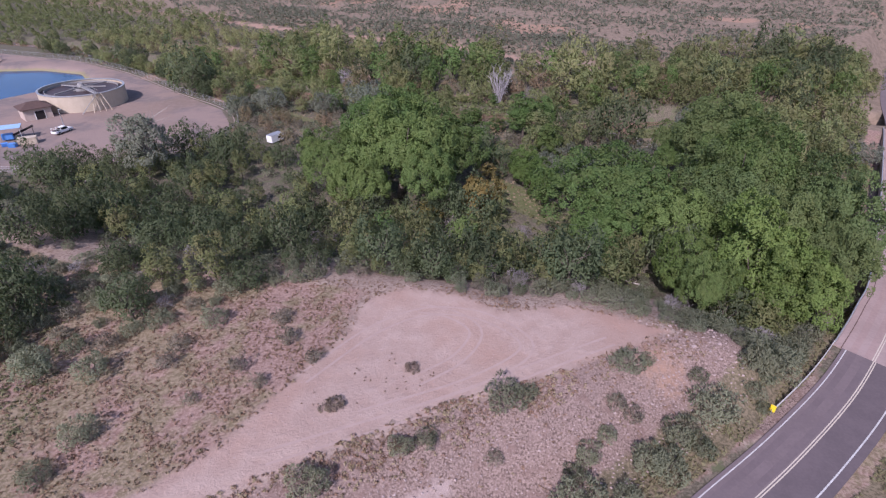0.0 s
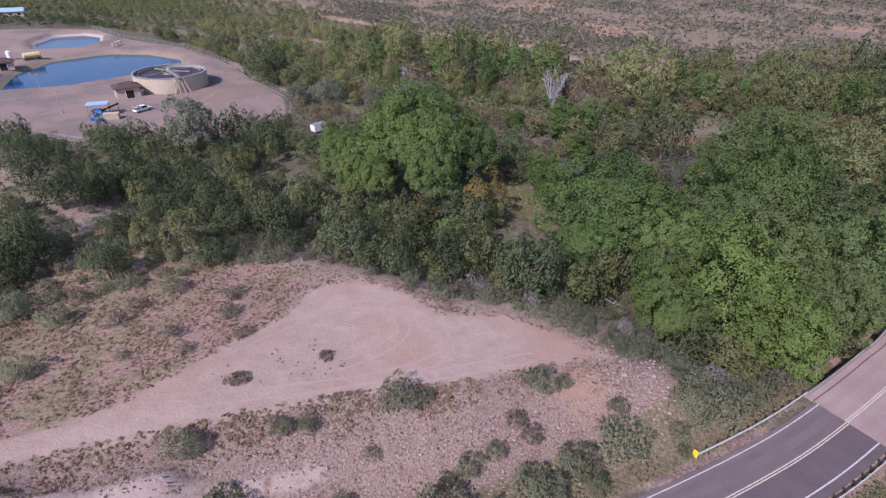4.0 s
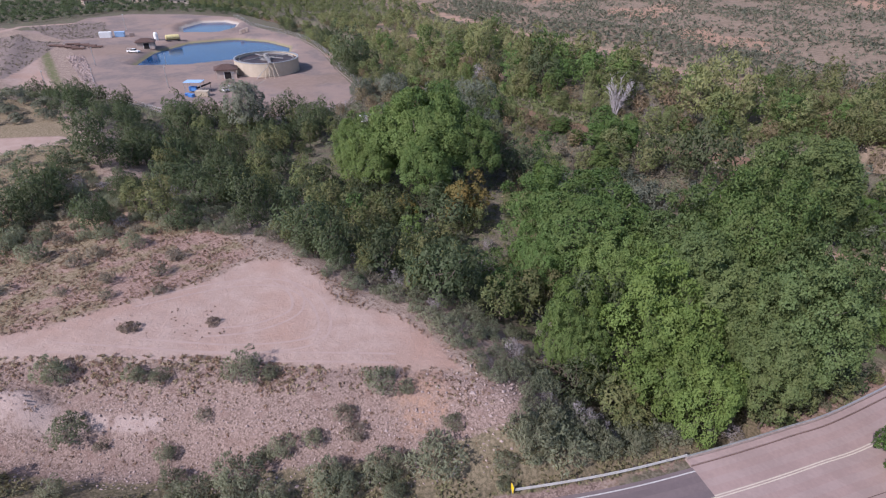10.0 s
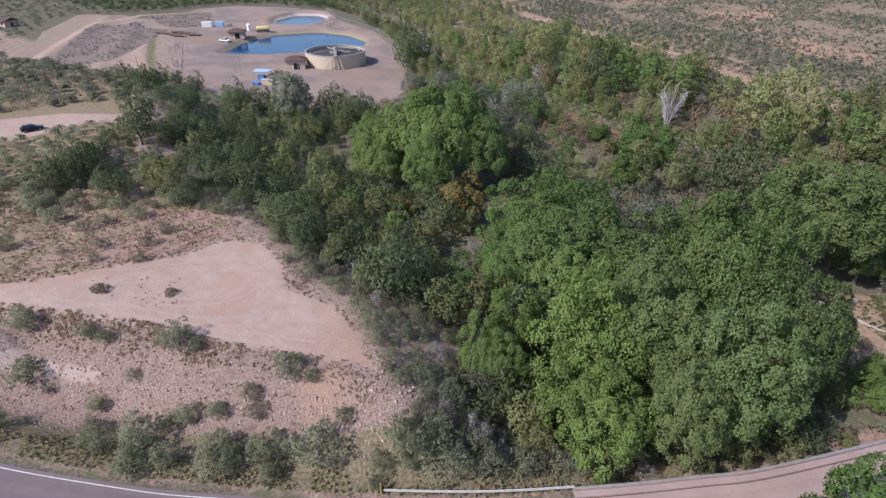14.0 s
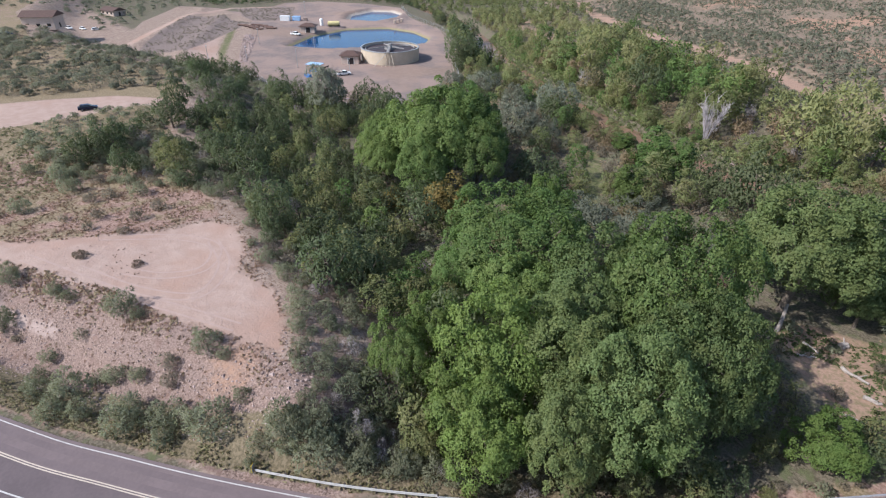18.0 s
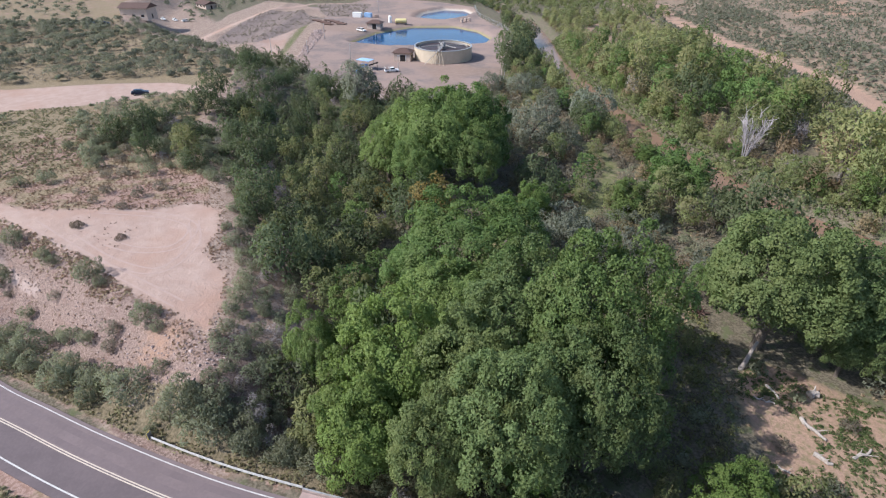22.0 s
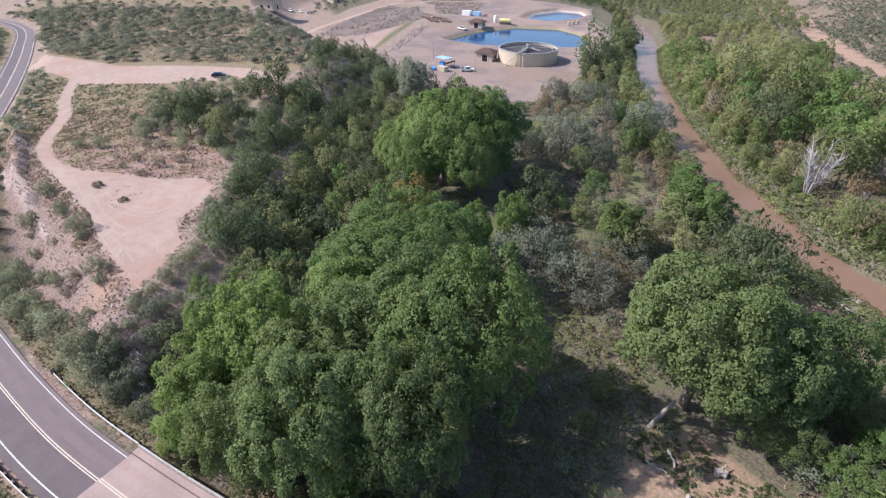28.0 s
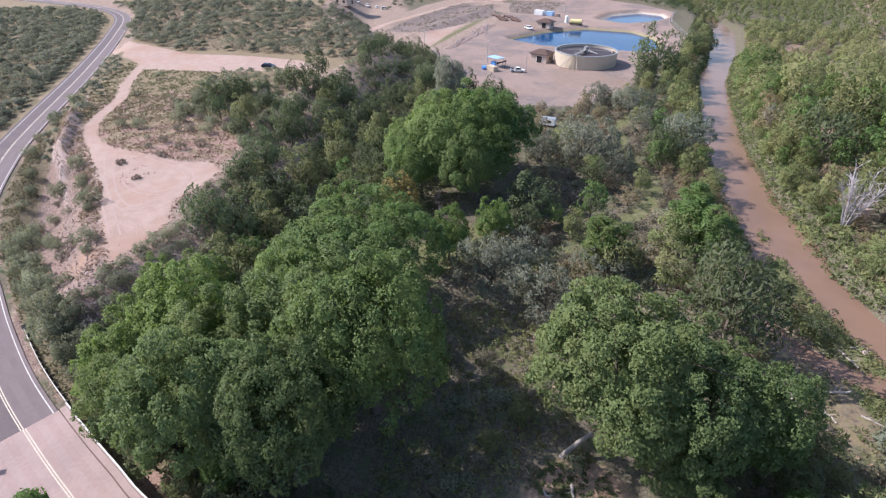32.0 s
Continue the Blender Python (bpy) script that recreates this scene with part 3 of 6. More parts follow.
def offset(line, side):
    out = []
    for i, p in enumerate(line):
        a, b = line[max(i - 1, 0)], line[min(i + 1, len(line) - 1)]
        d = Vector((b.x - a.x, b.y - a.y, 0)).normalized()
        out.append(p + Vector((-d.y, d.x, 0)) * side)
    return out


# ---- road and bridge ----
WEST, OVER, EAST = ROAD[: SEAM + 1], ROAD[SEAM: FAR_END + 1], ROAD[FAR_END:]
road = tagged(new("road"), "two-lane asphalt road curving round a hill", "road", kind="structure")
part("lane", ribbon(bmesh.new(), WEST, 3.85, 0.28, 0.0, 0.25), ASPHALT, road, "grey-mauve asphalt lane")
part("lane", ribbon(bmesh.new(), WEST, 0.28, -3.75, 0.0, 0.25), ASPHALT_DARK, road, "darker asphalt lane")
part("lane", ribbon(bmesh.new(), EAST, 4.1, -4.3, 0.0, 0.25), ASPHALT, road)
part("edge_line", ribbon(bmesh.new(), WEST, 3.46, 3.34, 0.006), LINE_WHITE, road)
part("edge_line", ribbon(bmesh.new(), WEST, -2.78, -2.93, 0.006), LINE_WHITE, road)
for a, b in ((0.45, 0.33), (0.21, 0.09)):
    part("centre_line", ribbon(bmesh.new(), WEST, a, b, 0.006), LINE_YELLOW, road)
    part("centre_line", ribbon(bmesh.new(), EAST, a, b, 0.006), LINE_YELLOW, road)
for a, b in ((2.9, 2.2), (1.3, 0.6)):
    part("wheel_path", ribbon(bmesh.new(), WEST, a, b, 0.004), ASPHALT_WORN, road)
bridge = tagged(new("bridge"), "low concrete road bridge with pinkish worn deck", "bridge", kind="structure")
part("deck", ribbon(bmesh.new(), OVER, 4.7, -4.7, 0.0, 0.9), DECK, bridge, "pinkish worn concrete deck")
for a, b in ((0.62, 0.50), (0.38, 0.26)):
    part("centre_line", ribbon(bmesh.new(), OVER, a, b, 0.006), LINE_YELLOW, bridge)
for side in (1, -1):
    part("kerb", ribbon(bmesh.new(), OVER, side * 4.7, side * 4.05, 0.14, 0.16), DECK, bridge)
    # thin red-brown line on the deck, just inside the kerb
    part("inner_line", ribbon(bmesh.new(), OVER, side * 4.04, side * 3.92, 0.005), RUST, bridge, "thin red-brown line along the inner edge of the kerb")
    part("parapet", ribbon(bmesh.new(), OVER, side * 4.98, side * 4.72, 0.42, 1.35), CONCRETE, bridge)
    part("rail", ribbon(bmesh.new(), OVER, side * 4.93, side * 4.79, 0.52, 0.09), STEEL, bridge)
for a, b in ((3.1, 2.3), (1.5, 0.7), (-0.7, -1.5), (-2.3, -3.1)):
    part("wheel_path", ribbon(bmesh.new(), OVER, a, b, 0.004), DECK_WORN, bridge)
for i in range(8, len(OVER) - 4, 14):
    p = OVER[i]
    g0 = z_at(p.x, p.y)
    d = (OVER[i + 1] - OVER[i - 1]).normalized()
    bm = bmesh.new()
    bmesh.ops.create_cube(bm, size=1, matrix=Matrix.LocRotScale(Vector((p.x, p.y, (g0 - 0.5 + p.z - 0.8) / 2)), d.to_track_quat("X", "Z"), (0.8, 7.5, p.z - 0.8 - g0 + 0.5)))
    part("pier", bm, CONCRETE, bridge)

# guard rail on the outer edge of the bend
def guard_rail(line, label, both_ends=True):
    thing = tagged(new("guard_rail"), label, "guard rail")
    bm = bmesh.new()
    ribbon(bm, line, 0.04, -0.04, 0.72, 0.1)
    ribbon(bm, line, 0.015, -0.015, 0.62, 0.1)
    ribbon(bm, line, 0.04, -0.04, 0.52, 0.1)
    part("beam", bm, BEAM, thing, "galvanised steel beam")
    for p in offset(line, 0.18)[:: 1]:
        bm = bmesh.new()
        bmesh.ops.create_cube(bm, size=1, matrix=Matrix.LocRotScale(p + Vector((0, 0, 0.1)), None, (0.18, 0.2, 1.25)))
        part("post", bm, POST_WOOD, thing)
    return thing


i0 = min(range(len(ROAD)), key=lambda i: (ROAD[i].xy - Vector((40.4, 38.7))).length)
RAIL_N = offset(ROAD[i0: SEAM + 1], 4.9)
guard_rail(RAIL_N, "galvanised guard rail on dark posts beside the road")
RAIL_S = offset(ROAD[SEAM - 8: SEAM + 1], -4.45)
guard_rail(RAIL_S, "short guard rail leading onto the bridge")
p = RAIL_N[0]
marker = tagged(new("hazard_marker"), "yellow hazard marker at the end of the guard rail", "road marker")
bm = bmesh.new()
bmesh.ops.create_cube(bm, size=1, matrix=Matrix.LocRotScale(p + Vector((-0.25, -0.1, 0.75)), Euler((0, 0, 2.335)), (0.55, 0.05, 0.95)))
bmesh.ops.bevel(bm, geom=bm.edges[:], offset=0.02, segments=1, affect="EDGES")
part("panel", bm, YELLOW, marker)
bm = bmesh.new()
bmesh.ops.create_cube(bm, size=1, matrix=Matrix.LocRotScale(p + Vector((-0.21, -0.06, 0.75)), Euler((0, 0, 2.335)), (0.53, 0.03, 0.93)))
part("back_plate", bm, MACHINE_GREY, marker, "grey metal back of the marker")
bm = bmesh.new()
bmesh.ops.create_cube(bm, size=1, matrix=Matrix.LocRotScale(p + Vector((-0.25, -0.1, 0.05)), Euler((0, 0, 0.7)), (0.07, 0.07, 1.0)))
part("post", bm, STEEL, marker)
sign = tagged(new("road_sign"), "pale road sign seen from behind by the bridge", "road sign")
q = Vector((59.3, 49.6, -3.1))
bm = bmesh.new()
bmesh.ops.create_cube(bm, size=1, matrix=Matrix.LocRotScale(q + Vector((0, 0, 2.1)), Euler((0, radians(45), -0.656)), (0.75, 0.03, 0.75)))
part("panel", bm, WHITE, sign)
bm = bmesh.new()
bmesh.ops.create_cube(bm, size=1, matrix=Matrix.LocRotScale(q + Vector((0.05, 0.06, 0.9)), None, (0.08, 0.08, 3.2)))
part("post", bm, POST_WOOD, sign)

# ---- water ----
def sheet(name, poly, z, material, label, category):
    bm = bmesh.new()
    bm.faces.new([bm.verts.new((px, py, z)) for px, py in poly])
    bmesh.ops.triangulate(bm, faces=bm.faces)
    return tagged(part(name, bm, material), label, category, kind="structure")


def grown(poly, by):
    cx, cy = sum(p[0] for p in poly) / len(poly), sum(p[1] for p in poly) / len(poly)
    out = []
    for px, py in poly:
        d = Vector((px - cx, py - cy))
        d *= (d.length + by) / d.length
        out.append((cx + d.x, cy + d.y))
    return out


sheet("pond", grown(POND, 1.6), -7.9, POND_WATER, "deep blue treatment pond with still water", "pond")
sheet("pond", grown(POND_SMALL, 1.2), -7.7, POND_WATER, "smaller blue pond with pale lined banks", "pond")
river_line = spline([(*p, -8.7) for p in RIVER], 3.0)
side_line = spline([(*p, -8.72) for p in SIDE_CHANNEL], 2.0)
tagged(part("river_arm", ribbon(bmesh.new(), side_line, 3.2, -3.2, 0.0), RIVER_WATER), "shallow muddy side arm of the river", "river", kind="structure")
tagged(part("river", ribbon(bmesh.new(), river_line, 11.5, -11.5, 0.0), RIVER_WATER), "muddy brown river between wooded banks", "river", kind="structure")

# faint tyre tracks on the bare pad
for pts in ([(-15, 42), (-8, 51), (-1, 54.5), (4, 51), (2, 46), (-3, 42)], [(-8, 37), (4, 42.5), (10, 48), (5, 53.5), (-3, 55)], [(-16, 32), (-2, 38), (10, 44), (20, 49)]):
    for side in (-0.75, 0.75):
        line = [Vector((q.x, q.y, z_at(q.x, q.y))) for q in offset(spline([(*q, 0) for q in pts], 1.0), side)]
        bm = bmesh.new()
        ribbon(bm, line, 0.16, -0.16, 0.02)
        tagged(part("tyre_track", bm, RUT), "faint packed tyre track in pale dirt", "track", kind="structure")


# ---- plants ----
def leaf_blades(centers, normals, size, rng, slim=0.7, radial=0.0, facing=0.9):
    """Small leafy sprays as three-cornered blades, mostly facing outward; returns corners and the normals to shade with."""
    n = len(centers)
    face = unit(rng.normal(0, 0.75, (n, 3)) + normals * facing)
    a = unit(np.cross(face, rng.normal(0, 1, (n, 3))) + normals * radial * 1.6)
    w = unit(np.cross(a, face))
    face = np.cross(w, a)
    back = (face * normals).sum(1) < 0
    w[back] *= -1
    face[back] *= -1
    s = size * rng.uniform(0.6, 1.4, (n, 1))
    corners = np.stack([centers - a * s * 0.5 - w * s * slim * 0.5, centers - a * s * 0.4 + w * s * slim * 0.5, centers + a * s * 0.6], 1)
    soft = unit(normals * 0.5 + face * 0.58 + np.array([0, 0, 0.26]))
    return corners, np.repeat(soft[:, None], 3, 1)


def unit(d):
    return d / (np.linalg.norm(d, axis=-1, keepdims=True) + 1e-9)


def sphere_points(n, rng):
    i = np.arange(n) + 0.5
    ph, th = np.arccos(1 - 2 * i / n), np.pi * (1 + 5 ** 0.5) * i
    p = np.stack([np.cos(th) * np.sin(ph), np.sin(th) * np.sin(ph), np.cos(ph)], 1)
    p += rng.normal(0, 0.5 / math.sqrt(n), p.shape)
    return p / np.linalg.norm(p, axis=1)[:, None]


def leaf_mesh(name, corners, normals, material):
    me = bpy.data.meshes.new(name)
    n = len(corners)
    me.vertices.add(n * 3)
    me.vertices.foreach_set("co", corners.reshape(-1).astype(np.float32))
    me.loops.add(n * 3)
    me.loops.foreach_set("vertex_index", np.arange(n * 3))
    me.polygons.add(n)
    me.polygons.foreach_set("loop_start", np.arange(0, n * 3, 3))
    me.polygons.foreach_set("use_smooth", np.ones(n, bool))
    me.update(calc_edges=True)
    me.normals_split_custom_set_from_vertices(normals.reshape(-1, 3).tolist())
    me.materials.append(material)
    return me


def crown_leaves(rng, rx, rz, base, lobes, lobe_r, leaf, per_lobe, subs=7, slim=0.7, radial=0.0, low=-0.62, fill=0.2):
    """A crown of leafy lobes over an uneven dome, each lobe broken into smaller tufts, with gaps between."""
    c0 = np.array([0, 0, base + rz * 0.9])
    pts = sphere_points(int(lobes * 1.45), rng)
    pts = pts[pts[:, 2] > low]
    flat = np.hypot(pts[:, 0], pts[:, 1])[:, None] + 1e-6
    pts = pts * np.concatenate([np.repeat(flat ** -0.28, 2, 1), np.ones_like(flat)], 1)
    lump = 1 + 0.20 * np.sin(pts[:, 0] * 3.1 + rng.uniform(0, 6)) + 0.16 * np.sin(pts[:, 1] * 3.7 + rng.uniform(0, 6))
    rad = lobe_r * rng.uniform(0.6, 1.35, len(pts))
    mid = c0 + pts * np.array([rx, rx, rz]) * (lump * rng.uniform(0.80, 1.02, len(pts)))[:, None] - pts * rad[:, None] * 0.6
    C, N = [], []
    for m, r, o in zip(mid, rad, pts):
        ds = unit(rng.normal(0, 1, (subs, 3)) + o * 1.1 + np.array([0, 0, 0.45]))
        k = max(4, int(per_lobe / subs * (r / lobe_r) ** 2))
        for d in ds:
            sm, sr = m + d * r * 0.58, r * rng.uniform(0.36, 0.56)
            e = unit(rng.normal(0, 1, (k, 3)) + d * 0.9)
            C.append(sm + e * sr * rng.uniform(0.72, 1.2, (k, 1)))
            N.append(e * 0.5 + d * 0.4 + o * 0.36 + np.array([0, 0, 0.5]))
    k = int(lobes * per_lobe * fill)
    d = sphere_points(k, rng)
    C.append(c0 + d * np.array([rx, rx, rz]) * rng.uniform(0.4, 0.72, (k, 1)))
    N.append(d)
    C, N = np.concatenate(C), unit(np.concatenate(N))
    keep = C[:, 2] > 0.1
    return leaf_blades(C[keep], N[keep], leaf, rng, slim, radial)


def tube(bm, points, radii, sides=6):
    rings = []
    for i, (p, r) in enumerate(zip(points, radii)):
        a, b = points[max(i - 1, 0)], points[min(i + 1, len(points) - 1)]
        q = (b - a).to_track_quat("Z", "X")
        rings.append([bm.verts.new(p + q @ Vector((math.cos(t) * r, math.sin(t) * r, 0))) for t in (2 * math.pi * k / sides for k in range(sides))])
    for a, b in zip(rings, rings[1:]):
        for k in range(sides):
            bm.faces.new((a[k], a[(k + 1) % sides], b[(k + 1) % sides], b[k]))
    bm.faces.new(rings[-1])
    bm.faces.new(rings[0][::-1])


def limbs(rng, h, r, spread, count, split=0):
    """A tapered trunk with limbs, and twigs on the limbs where split is set."""
    bm = bmesh.new()
    lean = Vector((rng.normal(0, 0.06), rng.normal(0, 0.06), 0)) * h
    fork = h * rng.uniform(0.28, 0.4)
    top = Vector((0, 0, fork)) + lean * 0.4
    tube(bm, [Vector((0, 0, -0.5)), Vector((0, 0, 0.2)), top * 0.55, top], [r * 1.5, r * 1.15, r * 0.95, r * 0.8])
    for k in range(count):
        a = 2 * math.pi * (k + rng.uniform(-0.3, 0.3)) / count
        out = Vector((math.cos(a), math.sin(a), 0)) * spread * rng.uniform(0.5, 1.0)
        end = top + out + Vector((0, 0, (h - fork) * rng.uniform(0.55, 0.95)))
        mid = top * 0.5 + end * 0.5 + Vector((rng.normal(0, 0.3), rng.normal(0, 0.3), rng.normal(0, 0.3))) - Vector((0, 0, h * 0.04))
        tube(bm, [top - Vector((0, 0, 0.15)), mid, end], [r * 0.5, r * 0.34, r * 0.09], 4)
        for j in range(split):
            f = rng.uniform(0.35, 0.95)
            s0 = top.lerp(mid, f * 2) if f < 0.5 else mid.lerp(end, f * 2 - 1)
            e0 = s0 + (out.normalized() * rng.uniform(0.2, 0.9) + Vector((rng.normal(0, 0.6), rng.normal(0, 0.6), rng.uniform(0.3, 1.1)))) * h * 0.17
            tube(bm, [s0, s0.lerp(e0, 0.5) + Vector((0, 0, 0.1)), e0], [r * 0.16, r * 0.10, r * 0.03], 3)
    return bm


# kind: leaf, crown radius, crown half height, height of the crown's foot, lobes, lobe radius, leaf size, leaves a lobe, tufts a lobe, slimness, trunk radius, category, label
KINDS = {
    "cottonwood_tree": ("cottonwood", 9.0, 7.0, 2.9, 118, 1.5, 0.30, 265, 7, 0.7, 0.55, "tree", "tall broad cottonwood with a lobed bright green crown"),
    "olive_cottonwood": ("olive", 9.0, 7.0, 2.9, 118, 1.5, 0.30, 265, 7, 0.7, 0.55, "tree", "tall broad cottonwood with an olive green lobed crown"),
    "green_tree": ("bright", 5.0, 5.0, 1.2, 46, 1.25, 0.26, 290, 7, 0.68, 0.28, "tree", "fresh bright green tree in the river woods"),
    "hackberry_tree": ("hackberry", 3.6, 3.0, 0.0, 20, 1.3, 0.39, 66, 6, 0.5, 0.20, "tree", "dark green round-topped tree in dense woods"),
    "ash_tree": ("ash", 3.0, 3.7, 0.4, 20, 1.2, 0.385, 64, 6, 0.55, 0.18, "tree", "olive green tree turning yellow in the woods"),
    "poplar_tree": ("cottonwood", 3.0, 6.8, 0.8, 40, 1.2, 0.38, 130, 6, 0.65, 0.25, "tree", "narrow pointed green poplar near the river"),
    "willow_tree": ("willow", 2.5, 3.7, 0.3, 18, 1.1, 0.45, 56, 5, 0.4, 0.13, "tree", "upright yellowish green willow on the river bank"),
    "tamarisk_bush": ("tamarisk", 2.0, 2.2, 0.0, 14, 1.0, 0.46, 41, 5, 0.3, 0.08, "bush", "rusty brown and olive tamarisk beside the river"),
    "mesquite_bush": ("mesquite", 2.3, 1.55, 0.0, 18, 0.9, 0.29, 74, 6, 0.42, 0.10, "bush", "grey-green mesquite bush on dry ground"),
    "silver_tree": ("silver", 4.2, 3.0, 0.4, 22, 1.3, 0.38, 120, 6, 0.4, 0.18, "tree", "pale silvery tree among the river brush"),
    "young_cottonwood": ("cottonwood", 2.4, 4.0, 0.3, 18, 1.05, 0.40, 66, 5, 0.5, 0.13, "tree", "slim fresh green young cottonwood in the river woods"),
    "autumn_tree": ("autumn", 3.2, 3.5, 0.8, 20, 1.2, 0.36, 120, 6, 0.6, 0.18, "tree", "tree with orange and yellow autumn leaves"),
    "dry_bush": ("brush", 1.9, 1.2, 0.0, 13, 0.8, 0.42, 32, 5, 0.28, 0.07, "bush", "dry brownish grey brush on the flood plain"),
    "weed_clump": ("weed", 1.7, 0.62, 0.0, 16, 0.5, 0.26, 60, 5, 0.35, 0.05, "weeds", "dark brown clump of dry weeds on the bare pad"),
    "bare_bush": ("twigs", 1.9, 1.6, 0.0, 14, 0.9, 0.62, 42, 4, 0.07, 0.09, "bush", "leafless grey-violet bush with bare twigs"),
}
VARIANTS = {"cottonwood_tree": 3, "olive_cottonwood": 3, "hackberry_tree": 3, "ash_tree": 3, "mesquite_bush": 3, "willow_tree": 3, "tamarisk_bush": 2}
made = {}
thicket = []
rng = np.random.default_rng(7)
count = 0


def plant(kind, x, y, scale=1.0, tall=1.0, z=None, sink=0.15):
    """A plant of that kind with its foot on the ground: built once for each variant, then copied."""
    global count
    if kind == "mesquite_bush" and (y > 74 or x < -58):
        thicket.append((x, y))
        return None
    gap = -float(inside(np.array([x]), np.array([y]), UPLAND)[0])
    if KINDS[kind][2] > 2 and -2 < gap < 26 and -48 < x < 38 and y > 0.5 * x + 34:
        # the woods beside the bare pad stay low at its edge
        k = KINDS[kind]
        full = (k[3] + k[2] * 1.9) * scale * tall
        room = 1.9 + 0.36 * max(gap, 0) - z_at(x, y)
        if full > room:
            scale *= max(room / full, 0.42)
    count += 1
    v = count % VARIANTS.get(kind, 2)
    m = Matrix.LocRotScale(Vector((x, y, (z_at(x, y) if z is None else z) - sink)), Euler((0, 0, float(rng.uniform(0, 6.28)))), Vector((scale, scale, scale * tall)))
    if (kind, v) in made:
        return copy_thing(made[kind, v], m)
    leaf, rx, rz, foot, lobes, lobe_r, size, per, subs, slim, r, cat, label = KINDS[kind]
    own = np.random.default_rng(hash_of(kind) + v)
    ob = tagged(new(kind), label, cat, group=kind.replace("_", " ") + "s")
    corners, normals = crown_leaves(own, rx, rz, foot, lobes, lobe_r, size, per, subs, slim, 0.6 if slim < 0.5 else 0.0, -0.38 if rx > 8 else -0.62)
    crown = new("crown", leaf_mesh("crown", corners, normals, LEAF[leaf]))
    crown.parent = ob
    bm = limbs(own, foot + rz * 1.6, r, rx * 0.7, 6 if rx > 3 else 4, 3 if leaf == "twigs" else 1)
    if rx > 8:
        for k, piece in enumerate(islands(bm)):
            part("limb" if k else "trunk", piece, BARK, ob, flat=False)
    else:
        part("trunk", bm, DEAD if leaf == "twigs" else BARK, ob, flat=False)
    ob.matrix_basis = m
    made[kind, v] = ob
    return ob


def islands(bm):
    """The separate pieces of a bmesh, each as a bmesh of its own."""
    seen, out = set(), []
    bm.verts.ensure_lookup_table()
    for v in bm.verts:
        if v in seen:
            continue
        todo, group = [v], []
        seen.add(v)
        while todo:
            w = todo.pop()
            group.append(w)
            for e in w.link_edges:
                o = e.other_vert(w)
                if o not in seen:
                    seen.add(o)
                    todo.append(o)
        piece = bmesh.new()
        twin = {w: piece.verts.new(w.co) for w in group}
        for f in {f for w in group for f in w.link_faces}:
            piece.faces.new([twin[w] for w in f.verts])
        out.append(piece)
    bm.free()
    return out


def hash_of(s):
    return sum(ord(c) * (i + 3) for i, c in enumerate(s))


def scatter(poly, gap, test=None, seed=1, box=None):
    """Uneven points inside an outline, no two closer than the gap."""
    r = np.random.default_rng(seed)
    xs, ys = [p[0] for p in poly], [p[1] for p in poly]
    w, h = max(xs) - min(xs), max(ys) - min(ys)
    n = int(w * h / gap ** 2 * 4)
    px, py = r.uniform(min(xs), max(xs), n), r.uniform(min(ys), max(ys), n)
    ok = inside(px, py, poly) > 0
    if test is not None:
        ok &= test(px, py)
    cells, out = {}, []
    for a, b in zip(px[ok], py[ok]):
        i, j = int(a // gap), int(b // gap)
        if all((a - c) ** 2 + (b - d) ** 2 > gap * gap for u in (-1, 0, 1) for v in (-1, 0, 1) for c, d in cells.get((i + u, j + v), ())):
            cells.setdefault((i, j), []).append((a, b))
            out.append((a, b))
    return out


